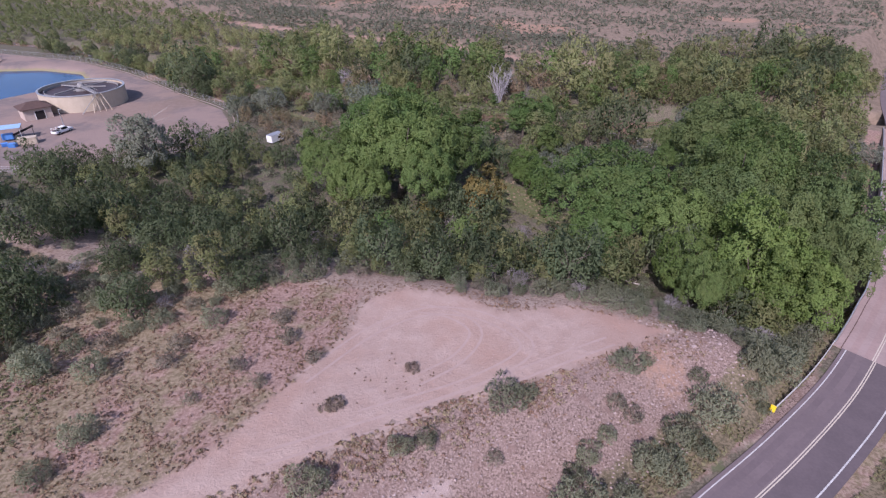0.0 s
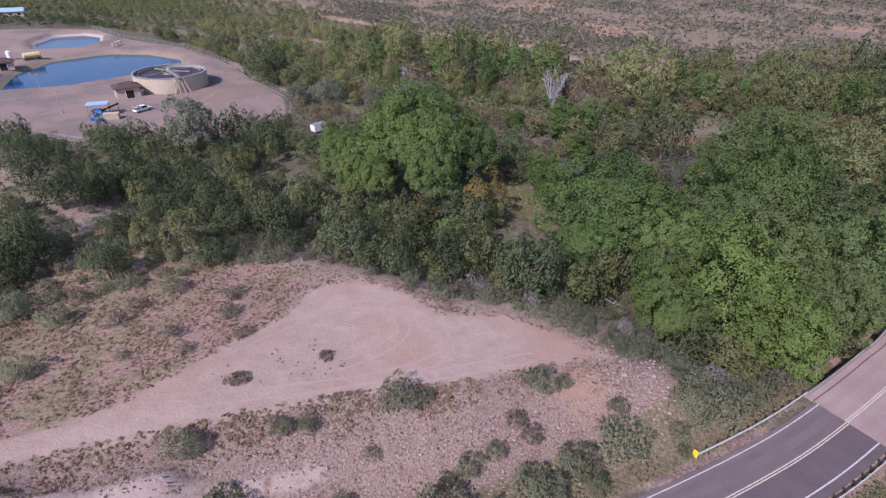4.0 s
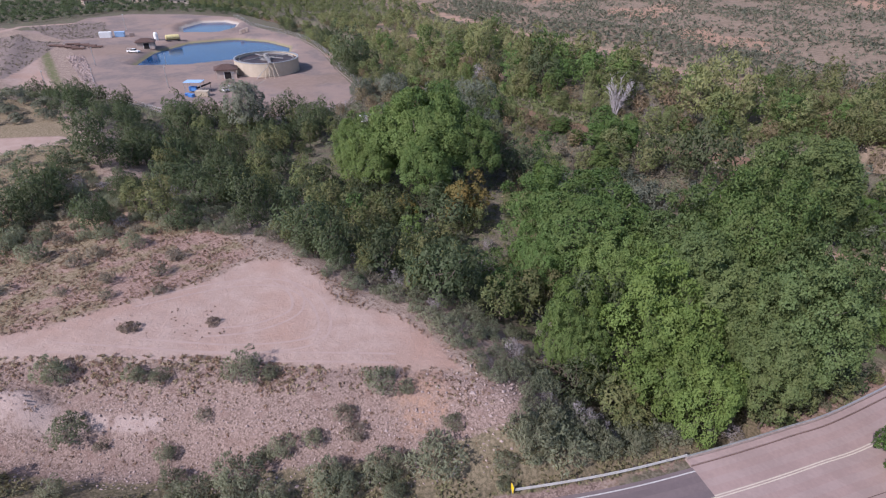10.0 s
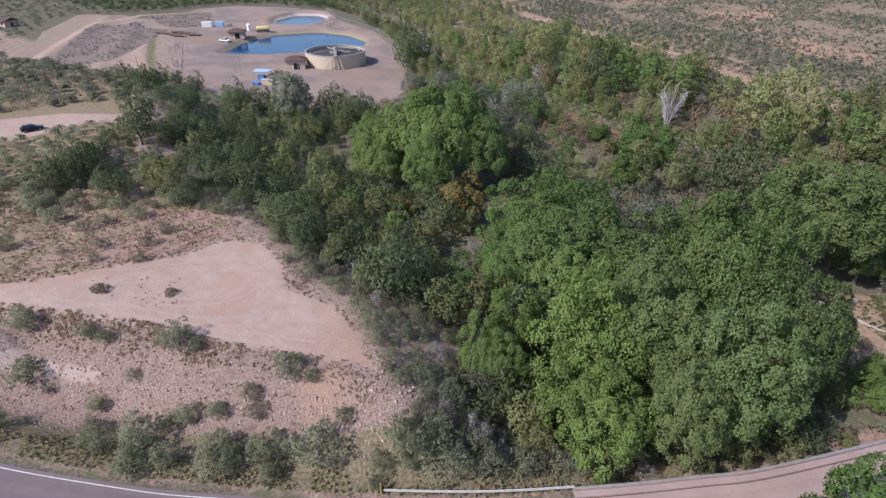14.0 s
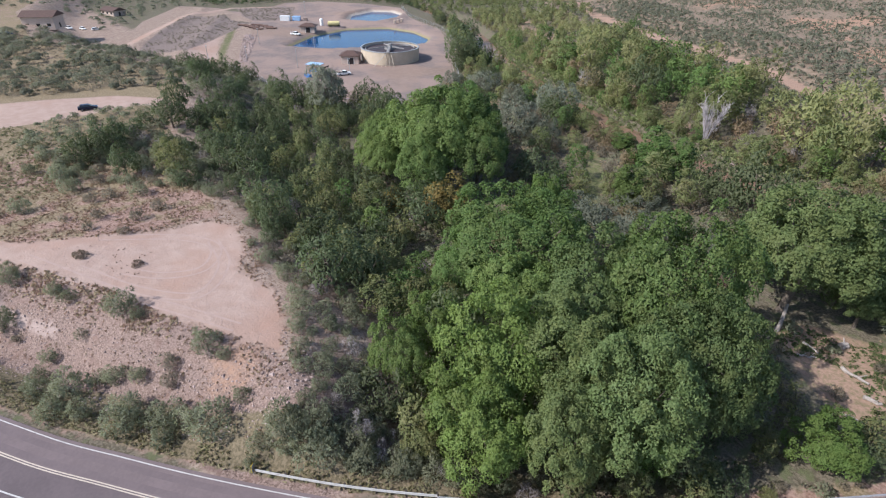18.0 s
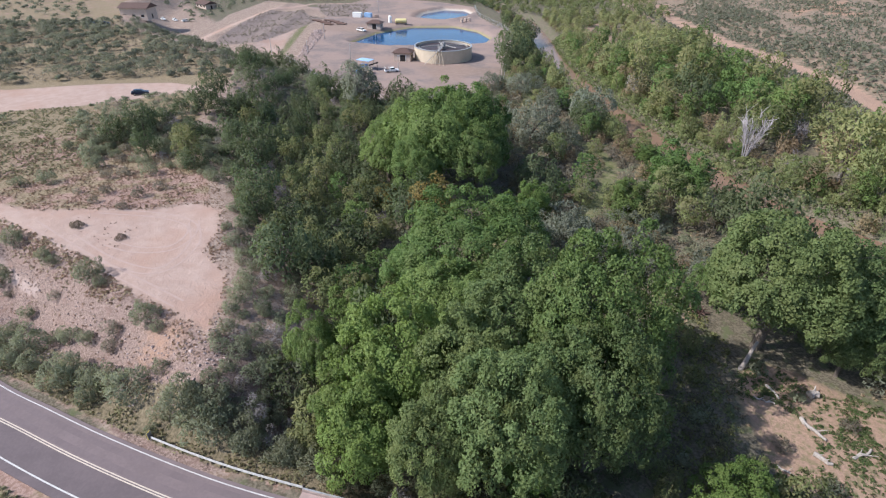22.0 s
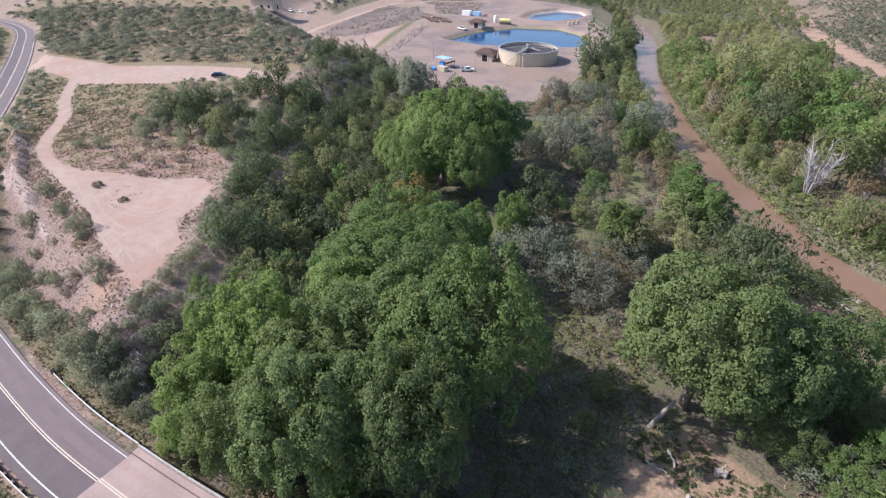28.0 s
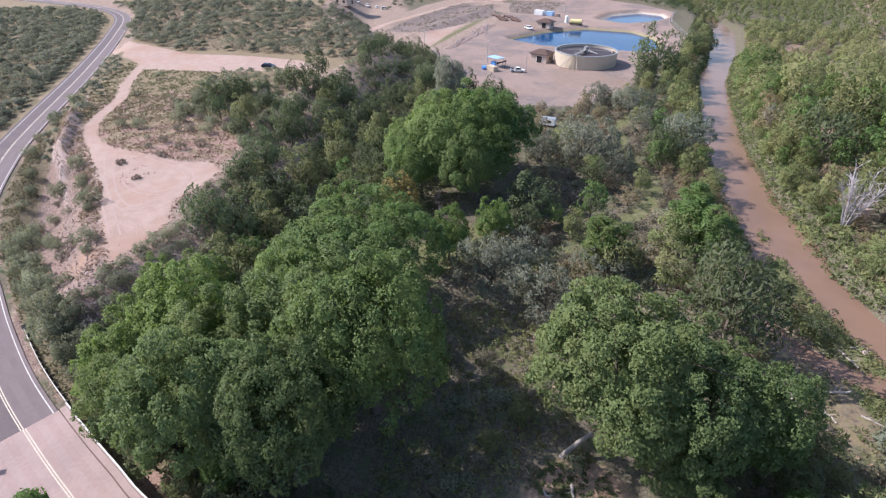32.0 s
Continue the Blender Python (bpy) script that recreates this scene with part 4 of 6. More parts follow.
# single trees: kind, x, y, scale, tallness
SINGLE = [
    ("cottonwood_tree", -9.5, 106, 1.22, 0.97), ("cottonwood_tree", 0, 111, 0.92, 1.08), ("cottonwood_tree", -23, 107, 0.85, 0.95), ("cottonwood_tree", -12, 117, 0.9, 1.0), ("cottonwood_tree", -4, 100, 0.75, 1.0),
    ("cottonwood_tree", 31, 88.6, 1.40, 0.81), ("cottonwood_tree", 40, 80, 0.62, 1.0), ("cottonwood_tree", 27, 80, 0.62, 0.95),
    ("olive_cottonwood", 48.5, 83, 0.95, 1.08), ("cottonwood_tree", 53.5, 90, 0.82, 1.2), ("olive_cottonwood", 62.5, 81.5, 0.8, 1.3), ("olive_cottonwood", 59.5, 75, 0.88, 1.1), ("olive_cottonwood", 53.5, 73.5, 0.78, 1.14),
    ("green_tree", 46.2, 67.0, 1.2, 1.24), ("green_tree", 48.6, 62.4, 1.0, 1.12), ("green_tree", 52.2, 61.4, 0.7, 0.95), ("cottonwood_tree", 37, 61.2, 0.42, 1.3), ("olive_cottonwood", 57.5, 67.5, 0.66, 1.2), ("green_tree", 36, 68, 0.8, 1.1),
    ("olive_cottonwood", 61.2, 116.2, 1.38, 0.73), ("olive_cottonwood", 66, 124, 0.92, 0.98), ("olive_cottonwood", 58, 132, 0.58, 0.9), ("cottonwood_tree", 52.5, 119.5, 0.46, 0.95), ("olive_cottonwood", 70, 120.5, 0.5, 0.9), ("cottonwood_tree", 79, 124, 0.42, 0.9), ("green_tree", 74, 62.5, 0.75, 1.04), ("green_tree", 79, 66.5, 0.6, 0.9),
    ("cottonwood_tree", -16, 98, 0.6, 0.9), ("green_tree", 18, 112, 0.7, 1.0), ("green_tree", 21, 103, 0.55, 1.0),
    ("hackberry_tree", 8, 121, 1.4, 1.2), ("hackberry_tree", 14, 118, 1.1, 1.1), ("poplar_tree", 26, 129, 1.1, 0.62), ("ash_tree", 29, 131, 1.1, 1.0), ("poplar_tree", 22, 146, 1.1, 1.05), ("poplar_tree", 28, 147, 1.0, 0.75),
    ("hackberry_tree", 47, 139, 1.3, 1.1), ("hackberry_tree", 40, 143, 1.2, 1.1), ("poplar_tree", 15, 150, 0.6, 0.7), ("hackberry_tree", 34, 146, 0.75, 1.1), ("poplar_tree", 8, 156, 0.8, 0.65), ("silver_tree", 30, 109, 1.4, 1.0), ("silver_tree", 24, 114, 1.2, 0.9), ("silver_tree", 37, 116, 0.9, 0.9),
    ("autumn_tree", 7, 95, 1.3, 1.0), ("autumn_tree", -3, 91, 0.8, 0.9), ("hackberry_tree", -89, 191, 2.2, 1.05), ("ash_tree", 70, 133, 0.8, 0.8), ("ash_tree", 74, 136, 0.7, 0.8), ("green_tree", 75, 130, 0.5, 0.8), ("ash_tree", 69, 139, 0.6, 0.7), ("green_tree", 66, 131, 0.65, 0.9), ("hackberry_tree", -82, 184, 0.8, 0.9),
    ("green_tree", 74.8, 89.8, 0.58, 0.66), ("ash_tree", 78, 96, 0.8, 0.9),
]
for kind, x, y, s, tall in SINGLE:
    plant(kind, x, y, s, tall * (1.08 if "cottonwood" in kind else 1.05))
taken = [(x, y, KINDS[k][1] * s) for k, x, y, s, _ in SINGLE] + [(-46, 140, 7.0)]


def free(px, py):
    ok = np.ones(px.shape, bool)
    for x, y, r in taken:
        ok &= np.hypot(px - x, py - y) > r * 0.72
    ok &= (inside(px, py, CLEARING) < 0.5) & (inside(px, py, GLADE) < 0) & (inside(px, py, PLANT) < -2.5)
    ok &= (inside(px, py, OPEN_BAR) < 0) & (line_dist(px, py, SIDE_CHANNEL)[0] > 5.0) & (line_dist(px, py, GRASSY_PATH)[0] > 2.2)
    d, _ = line_dist(px, py, RIVER)
    ok &= d > 8.5
    rd, _, _ = road_at(px, py)
    return ok & (rd > 7.5)


def mixed(points, kinds, lo, hi, seed):
    r = np.random.default_rng(seed)
    names, weights = zip(*kinds)
    w = np.array(weights) / sum(weights)
    for x, y in points:
        plant(str(r.choice(names, p=w)), x, y, float(r.uniform(lo, hi)), float(r.uniform(0.85, 1.2)))


def not_upland(px, py):
    return free(px, py) & (inside(px, py, UPLAND) < -1.0)


# dense dark woods below the hill, towards the works
DARK_WOODS = [(-175, 93), (-160, 100), (-118, 115), (-95, 112), (-76, 121), (-62, 134), (-45, 128), (-30, 122), (-22, 100), (-14, 75), (-18, 64), (-50, 52), (-62, 58), (-75, 78), (-95, 84), (-120, 88)]
low_woods = lambda a, b: (a < -66) & (b < 100) | (a < -44) & (b < 76) | (a < -100)
mixed(scatter(DARK_WOODS, 3.6, lambda a, b: free(a, b) & ~low_woods(a, b), 11), (("hackberry_tree", 6), ("mesquite_bush", 1.6), ("ash_tree", 1.8), ("silver_tree", 0.08), ("bare_bush", 0.4)), 0.55, 0.92, 12)
mixed(scatter(DARK_WOODS, 3.0, lambda a, b: free(a, b) & low_woods(a, b) & (inside(a, b, LOT) < -1), 13), (("hackberry_tree", 2.5), ("mesquite_bush", 5)), 0.45, 0.78, 14)
# mixed woods north of the hill
MIXED_WOODS = [(-22, 100), (-14, 75), (-16, 66), (8, 60), (20, 62), (34, 57), (44, 58), (44, 68), (30, 76), (20, 84), (10, 94), (6, 108), (-10, 100)]
mixed(scatter(MIXED_WOODS, 3.2, not_upland, 21), (("ash_tree", 4), ("hackberry_tree", 3), ("mesquite_bush", 2), ("bare_bush", 2.2), ("willow_tree", 1.2), ("young_cottonwood", 0.8)), 0.65, 1.15, 22)
# shrubs along the foot of the hill
FOOT = [(-62, 58), (-36, 52), (-20, 62), (-6, 62), (8, 56.5), (16, 58), (30, 53.5), (40, 49), (46, 52), (50, 58), (40, 61), (20, 66), (0, 68), (-25, 70), (-50, 66)]
mixed(scatter(FOOT, 2.7, lambda a, b: free(a, b) & (inside(a, b, PAD) < -1.0), 31), (("mesquite_bush", 5), ("bare_bush", 0.9), ("dry_bush", 0.5)), 0.6, 1.0, 32)
FOOT_WEST = [(-62, 58), (-60, 45), (-47, 41.5), (-38, 46.5), (-29, 54), (-18, 62), (-25, 70), (-50, 66)]
mixed(scatter(FOOT_WEST, 2.6, free, 33), (("mesquite_bush", 4), ("hackberry_tree", 1.2), ("dry_bush", 0.6)), 0.5, 0.85, 34)
THICKET = [(34, 43.5), (36, 52), (43, 57), (52, 57.5), (50, 54), (44, 47.5), (39.5, 43.8)]
mixed(scatter(THICKET, 1.9, lambda a, b: road_at(a, b)[0] > 7.2, 35), (("mesquite_bush", 6), ("bare_bush", 0.6)), 0.6, 0.95, 36)
FLANK = [(23, 55), (29, 52.2), (35, 49.8), (44, 52), (40, 58), (27, 61)]
mixed(scatter(FLANK, 2.1, None, 39), (("mesquite_bush", 4), ("bare_bush", 1.2)), 0.5, 0.85, 40)
BY_BRIDGE = [(46, 56.5), (51, 57), (57, 62), (67, 72.5), (70, 80), (63, 77), (52, 68), (43, 62)]
mixed(scatter(BY_BRIDGE, 2.3, lambda a, b: road_at(a, b)[0] > 6.2, 37), (("mesquite_bush", 3), ("ash_tree", 1.5), ("green_tree", 0.5), ("bare_bush", 0.5)), 0.5, 0.8, 38)
# brush on the flood plain
PLAIN = [(-66, 172), (-60, 140), (-40, 132), (-20, 124), (5, 118), (22, 112), (48, 116), (54, 130), (52, 146), (30, 155), (10, 160), (-15, 168), (-45, 182), (-80, 200), (-85, 190)]
mixed(scatter(PLAIN, 2.8, free, 41), (("dry_bush", 4), ("mesquite_bush", 3), ("tamarisk_bush", 1.4), ("hackberry_tree", 0.25), ("silver_tree", 0.2), ("willow_tree", 0.3), ("young_cottonwood", 0.15)), 0.65, 1.2, 42)
# both banks of the river
bank_s = offset([Vector((*p, 0)) for p in RIVER], -11)


def near_south_bank(a, b):
    d, _ = line_dist(a, b, RIVER)
    line = [(p.x, p.y) for p in bank_s]
    e, _ = line_dist(a, b, line)
    return (d > 8.2) & (d < 14) & (e < 6) & (line_dist(a, b, SIDE_CHANNEL)[0] > 4.5) & (inside(a, b, PLANT) < -2) & (inside(a, b, OPEN_BAR) < 0)


mixed(scatter([(-200, 300), (-200, 250), (-100, 195), (-20, 155), (20, 152), (45, 142), (60, 145), (50, 160), (0, 178), (-60, 205)], 3.1, near_south_bank, 51),
      (("willow_tree", 4), ("tamarisk_bush", 3.5), ("young_cottonwood", 1), ("hackberry_tree", 0.4)), 0.5, 0.9, 52)


WORKS_EDGE = [(-62, 162), (-74, 177), (-97, 197), (-130, 226), (-165, 248), (-192, 262), (-192, 276), (-150, 252), (-110, 226), (-72, 200), (-50, 184)]
mixed(scatter(WORKS_EDGE, 3.6, lambda a, b: (inside(a, b, PLANT) < -1.5) & (line_dist(a, b, RIVER)[0] > 7), 163), (("hackberry_tree", 2), ("mesquite_bush", 3), ("willow_tree", 1.5)), 0.5, 0.95, 164)


def north_woods(a, b):
    s = (a - 20) * 0.566 + (b - 241) * 0.824
    d, _ = line_dist(a, b, RIVER)
    f, _ = line_dist(a, b, FAR_TRACK)
    gap = np.sin(a * 0.08 + 1) * np.sin(b * 0.11) > 0.72
    rd, _, _ = road_at(a, b)
    return (d > 9.5) & (inside(a, b, SAND_STRIP) < 0) & (s < np.where(a > 85, -4, -24)) & (s > -75) & (f > 6) & ~gap & (rd > 9) & (np.hypot(a - 18, b - 181) > 5) & (np.hypot(a - 24, b - 174) > 7)


NORTH = [(-70, 215), (-30, 192), (20, 172), (60, 168), (130, 166), (175, 190), (170, 215), (110, 215), (60, 222), (15, 245), (-60, 290), (-75, 300)]
mixed(scatter(NORTH, 5.4, north_woods, 61), (("willow_tree", 3.6), ("young_cottonwood", 2.8), ("tamarisk_bush", 2.6), ("ash_tree", 1.6), ("hackberry_tree", 0.6), ("bare_bush", 0.5)), 0.85, 2.1, 62)
mixed(scatter([(-110, 250), (-110, 225), (-30, 188), (20, 170), (48, 166), (62, 172), (20, 184), (-30, 202)], 3.6, lambda a, b: (line_dist(a, b, RIVER)[0] > 7.6) & (line_dist(a, b, RIVER)[0] < 15) & (np.hypot(a - 24, b - 174) > 6), 161),
      (("willow_tree", 3), ("young_cottonwood", 1.5), ("tamarisk_bush", 2)), 0.45, 1.0, 162)
mixed(scatter(SAND_STRIP, 5.0, None, 167), (("dry_bush", 3), ("willow_tree", 1.4), ("tamarisk_bush", 1)), 0.4, 0.9, 168)
NORTH_FAR = [(-72, 216), (-100, 228), (-150, 262), (-185, 290), (-135, 345), (-120, 330), (-72, 298)]
EAST = [(66, 129), (62, 140), (61, 149), (75, 151), (100, 150), (118, 146), (96, 112), (86, 104), (84, 116), (76, 123)]
mixed(scatter(EAST, 3.7, lambda a, b: (road_at(a, b)[0] > 7) & (line_dist(a, b, RIVER)[0] > 4.5) & (inside(a, b, GLADE) < 0) & (inside(a, b, BAR) < 1) & (inside(a, b, OPEN_BAR) < 0), 65), (("ash_tree", 1.2), ("willow_tree", 2.4), ("mesquite_bush", 2), ("dry_bush", 3), ("silver_tree", 0.6)), 0.5, 1.05, 66)
mixed(scatter(GLADE, 5.2, None, 67), (("mesquite_bush", 2), ("dry_bush", 2), ("willow_tree", 0.5)), 0.35, 0.7, 68)
NE_WOODS = [(79, 124), (92, 119), (112, 146), (122, 160), (150, 198), (130, 206), (90, 204), (70, 196), (64, 178), (78, 168), (84, 152), (79, 140)]
mixed(scatter(NE_WOODS, 4.0, lambda a, b: (road_at(a, b)[0] > 7.5) & (line_dist(a, b, RIVER)[0] > 5), 165), (("willow_tree", 2.4), ("ash_tree", 3), ("tamarisk_bush", 2), ("young_cottonwood", 1), ("hackberry_tree", 0.8)), 0.8, 1.5, 166)
mixed([(52, 169.5), (57, 172.5), (61, 174), (65, 177), (69, 179), (74, 184), (60, 182), (68, 189), (46, 174), (52, 179)], (("willow_tree", 2), ("tamarisk_bush", 2), ("ash_tree", 1)), 0.9, 1.3, 169)
EAST_N = [(58, 171), (80, 168), (125, 162), (165, 200), (120, 216), (60, 222)]
mixed(scatter(EAST_N, 4.8, lambda a, b: (road_at(a, b)[0] > 8) & (line_dist(a, b, RIVER)[0] > 4.5), 69), (("tamarisk_bush", 4), ("ash_tree", 2), ("mesquite_bush", 2), ("willow_tree", 1)), 0.8, 1.3, 70)
BY_DECK = [(62, 71), (69, 77), (78, 88), (79, 97), (73, 95), (66, 88), (60, 78)]
mixed(scatter(BY_DECK, 2.7, lambda a, b: road_at(a, b)[0] > 6.5, 79), (("mesquite_bush", 2), ("hackberry_tree", 1.2), ("dry_bush", 1), ("ash_tree", 0.8)), 0.35, 0.65, 80)
UNDER = [(50, 98), (60, 95), (70, 90), (76, 96), (66, 102), (56, 108), (46, 108), (42, 102)]
mixed(scatter(UNDER, 3.0, None, 77), (("dry_bush", 3), ("mesquite_bush", 2), ("ash_tree", 1.0), ("bare_bush", 0.5)), 0.45, 0.9, 78)
# dry uplands round the lot and along the road
SCRUB_WEST = [(-180, 88), (-110, 88), (-98, 82), (-106, 62), (-115, 40), (-122, 10), (-142, -4), (-162, -13), (-212, -29), (-246, -52), (-262, -20), (-240, 30), (-230, 80)]
SCRUB_MID = [(-80, 76), (-62, 66), (-50, 54), (-44, 42), (-60, 34), (-82, 42)]
mixed(scatter(SCRUB_MID, 3.0, lambda a, b: free(a, b) & (inside(a, b, LOT) < -1.5) & (b - 0.35 * a > 60), 73), (("mesquite_bush", 7), ("dry_bush", 0.6)), 0.75, 1.25, 74)
SCRUB_SOUTH = [(-10, 2), (-44, -4.5), (-60, -7.2), (-98, -13), (-160, -28), (-200, -42), (-240, -70), (-230, -130), (-110, -70), (-40, -25)]
# shrubs on the hill and its road slope: kind, x, y, scale
HILL = [("weed_clump", -3.3, 44.0, 0.56), ("weed_clump", -10.8, 38.2, 0.66), ("mesquite_bush", 6.6, 39.2, 1.12), ("mesquite_bush", 9.4, 40.4, 0.68), ("mesquite_bush", -3.6, 33.6, 0.66), ("mesquite_bush", 20.6, 45.0, 0.98),
        ("mesquite_bush", 23.3, 45.8, 0.68), ("mesquite_bush", 14.6, 35.4, 0.78), ("mesquite_bush", 13.2, 34.0, 0.6), ("mesquite_bush", 3.6, 30.2, 0.82), ("mesquite_bush", 12.6, 31.0, 1.32), ("mesquite_bush", 15.4, 28.8, 0.9),
        ("mesquite_bush", 20.6, 35.2, 1.36), ("mesquite_bush", 24.8, 38.0, 1.08), ("mesquite_bush", 29.4, 41.2, 1.42), ("dry_bush", 18.8, 40.8, 0.72), ("dry_bush", 20.6, 40.2, 0.7), ("mesquite_bush", 29.2, 45.2, 0.58),
        ("mesquite_bush", 8.4, 27.0, 0.5), ("dry_bush", -3.2, 27.6, 0.5), ("dry_bush", 5.2, 34.3, 0.55), ("mesquite_bush", -6.6, 26.8, 1.45), ("mesquite_bush", -11.3, 29.4, 1.0), ("mesquite_bush", -1.8, 22.0, 0.66),
        ("mesquite_bush", 36.0, 42.6, 0.6), ("mesquite_bush", 36.8, 46.5, 1.35), ("mesquite_bush", 40.5, 48.2, 1.35), ("mesquite_bush", 38, 50, 1.1), ("mesquite_bush", 43.5, 51, 1.1), ("mesquite_bush", 46.5, 54, 1.0), ("mesquite_bush", 29.6, 51.8, 0.6),
        ("mesquite_bush", -34.0, 33.8, 0.92), ("mesquite_bush", -35.2, 29.4, 0.74), ("mesquite_bush", -43.1, 41.8, 1.5), ("mesquite_bush", -37.3, 42.4, 1.0), ("mesquite_bush", -27.8, 51.4, 0.9), ("dry_bush", -30.1, 47.0, 0.76),
        ("dry_bush", -30.3, 43.8, 0.74), ("dry_bush", -19.7, 52.0, 0.76), ("dry_bush", -18.0, 48.1, 0.74), ("dry_bush", -14.3, 45.1, 0.6), ("dry_bush", -19.2, 41.0, 0.55), ("dry_bush", -25.5, 38.8, 0.48), ("dry_bush", -22.3, 43.3, 0.7), ("mesquite_bush", -1.4, 34.6, 0.62),
        ("mesquite_bush", -9, 20, 0.9), ("mesquite_bush", -16, 17, 0.8), ("mesquite_bush", -26, 12, 0.9), ("mesquite_bush", -35, 9.5, 0.9), ("mesquite_bush", -46, 8.5, 1.1), ("mesquite_bush", -55, 10.5, 1.1), ("mesquite_bush", -62, 14, 1.0),
        ("mesquite_bush", -51, 38, 0.9), ("mesquite_bush", -78, 25, 0.8), ("dry_bush", -61, 23.5, 0.7), ("mesquite_bush", -72, 8, 1.0), ("mesquite_bush", -88, 8, 0.9), ("bare_bush", 41, 53, 0.9),
        ("mesquite_bush", 17.6, 31.2, 1.05), ("mesquite_bush", 22.6, 34.4, 1.1), ("mesquite_bush", 10.0, 28.4, 0.9), ("mesquite_bush", 17.0, 37.6, 0.8), ("dry_bush", 26.4, 40.0, 0.7), ("mesquite_bush", 6.2, 28.6, 0.7), ("dry_bush", 14.0, 29.4, 0.6), ("mesquite_bush", 27.0, 37.0, 0.8)]
for kind, x, y, s in HILL:
    plant(kind, x, y, s, 1.15)


def stuff(name, points, leaf, size, per, rx, rz, label, category, seed, low=-0.2):
    """Plants past counting: one mesh of many small leafy clumps."""
    r = np.random.default_rng(seed)
    px, py = np.array([p[0] for p in points]), np.array([p[1] for p in points])
    pz = height(px, py)
    sc = np.clip(np.exp(r.normal(-0.12, 0.32, len(points))), 0.4, 1.5)
    d = unit(r.normal(0, 1, (len(points), per, 3)))
    d[..., 2] = np.where(d[..., 2] < low, -d[..., 2], d[..., 2])
    C = d * np.array([rx, rx, rz]) * r.uniform(0.6, 1.0, (len(points), per, 1)) * sc[:, None, None]
    if per > 40:
        # leaves gather in rounded clumps over the plant's dome
        knots = unit(r.normal(0, 1, (len(points), 9, 3)) + np.array([0, 0, 0.5]))
        knots[..., 2] = np.abs(knots[..., 2])
        k = np.take_along_axis(knots, r.integers(0, 9, (len(points), per))[..., None], 1)
        C = C * 0.42 + k * np.array([rx, rx, rz]) * 0.62 * sc[:, None, None]
        d = unit(d * 0.8 + k * 0.6)
    C[..., 2] += rz * 0.25
    C += np.stack([px, py, pz], 1)[:, None]
    corners, normals = leaf_blades(C.reshape(-1, 3), d.reshape(-1, 3), size, r, 0.45, 0.3)
    return tagged(new(name, leaf_mesh(name, corners, normals, LEAF[leaf])), label, category, kind="stuff")


stuff("mesquite_brush", thicket, "mesquite", 0.38, 280, 2.1, 1.7, "grey-green mesquite brush among the trees", "brush", 70)
def roadside(a, b):
    rd, _, _ = road_at(a, b)
    return (rd > 6.6) & (rd < 13) & (inside(a, b, LOT) < -2.5) & (line_dist(a, b, TRACK)[0] > 3.5) & (inside(a, b, PAD) < -2) & (waves(a, b, 5) > -0.35) & (line_dist(a, b, SPOIL)[0] > 2.5)


stuff("mesquite_thicket", scatter(SCRUB_WEST, 4.2, lambda a, b: (road_at(a, b)[0] > 7.5) & (inside(a, b, LOT) < -2) & (waves(a, b, 11) + 0.7 * waves(a, b, 5) > -0.32), 71), "upland", 0.50, 470, 3.5, 2.5, "grey-green mesquite thicket on the dry upland", "scrub", 72)
stuff("low_upland_brush", scatter(SCRUB_WEST, 2.6, lambda a, b: (road_at(a, b)[0] > 7) & (inside(a, b, LOT) < -1.5), 77), "brush", 0.34, 60, 1.3, 0.8, "low tan brush between the mesquites", "scrub", 78)
stuff("roadside_scrub", scatter(SCRUB_SOUTH, 3.3, lambda a, b: free(a, b) & (waves(a, b, 9) + 0.6 * waves(a, b, 4) > -0.6), 75), "upland", 0.50, 400, 3.0, 2.2, "grey-green scrub across the road", "scrub", 76)
stuff("roadside_scrub", scatter([(-250, -75), (-205, -28), (-150, -8), (-98, 6), (-70, 15), (-46, 16), (-24, 20), (-24, -6), (-100, -26), (-230, -90)], 2.7, roadside, 173), "upland", 0.40, 210, 1.9, 1.5, "grey-green shrubs along the road shoulder", "scrub", 174)
stuff("low_upland_brush", scatter(SCRUB_SOUTH, 2.3, lambda a, b: road_at(a, b)[0] > 6.8, 175), "scrub", 0.34, 50, 1.2, 0.7, "low grey-green brush across the road", "scrub", 176)


def desert(a, b):
    s = (a - 20) * 0.566 + (b - 241) * 0.824
    rd, _, _ = road_at(a, b)
    return (s > -22) & (rd > 7) & (line_dist(a, b, FAR_TRACK)[0] > 4.2)


def sprinkle(poly, n, test, seed, size=2.3):
    """Points strewn at random, in drifts."""
    r = np.random.default_rng(seed)
    xs, ys = [p[0] for p in poly], [p[1] for p in poly]
    px, py = r.uniform(min(xs), max(xs), n), r.uniform(min(ys), max(ys), n)
    ok = (inside(px, py, poly) > 0) & test(px, py)
    ok &= waves(px, py, size) + 0.6 * waves(px, py, size * 0.4) + r.normal(0, 0.55, n) > -0.15
    return list(zip(px[ok], py[ok]))


stuff("desert_scrub", sprinkle([(-230, 470), (-150, 335), (-60, 262), (-20, 240), (40, 205), (95, 188), (200, 260), (300, 420), (200, 520), (-100, 620)], 105000, desert, 81, 14.0), "scrub", 1.1, 4, 1.05, 0.7,
      "low grey-green scrub dotting the far desert plain", "scrub", 82)


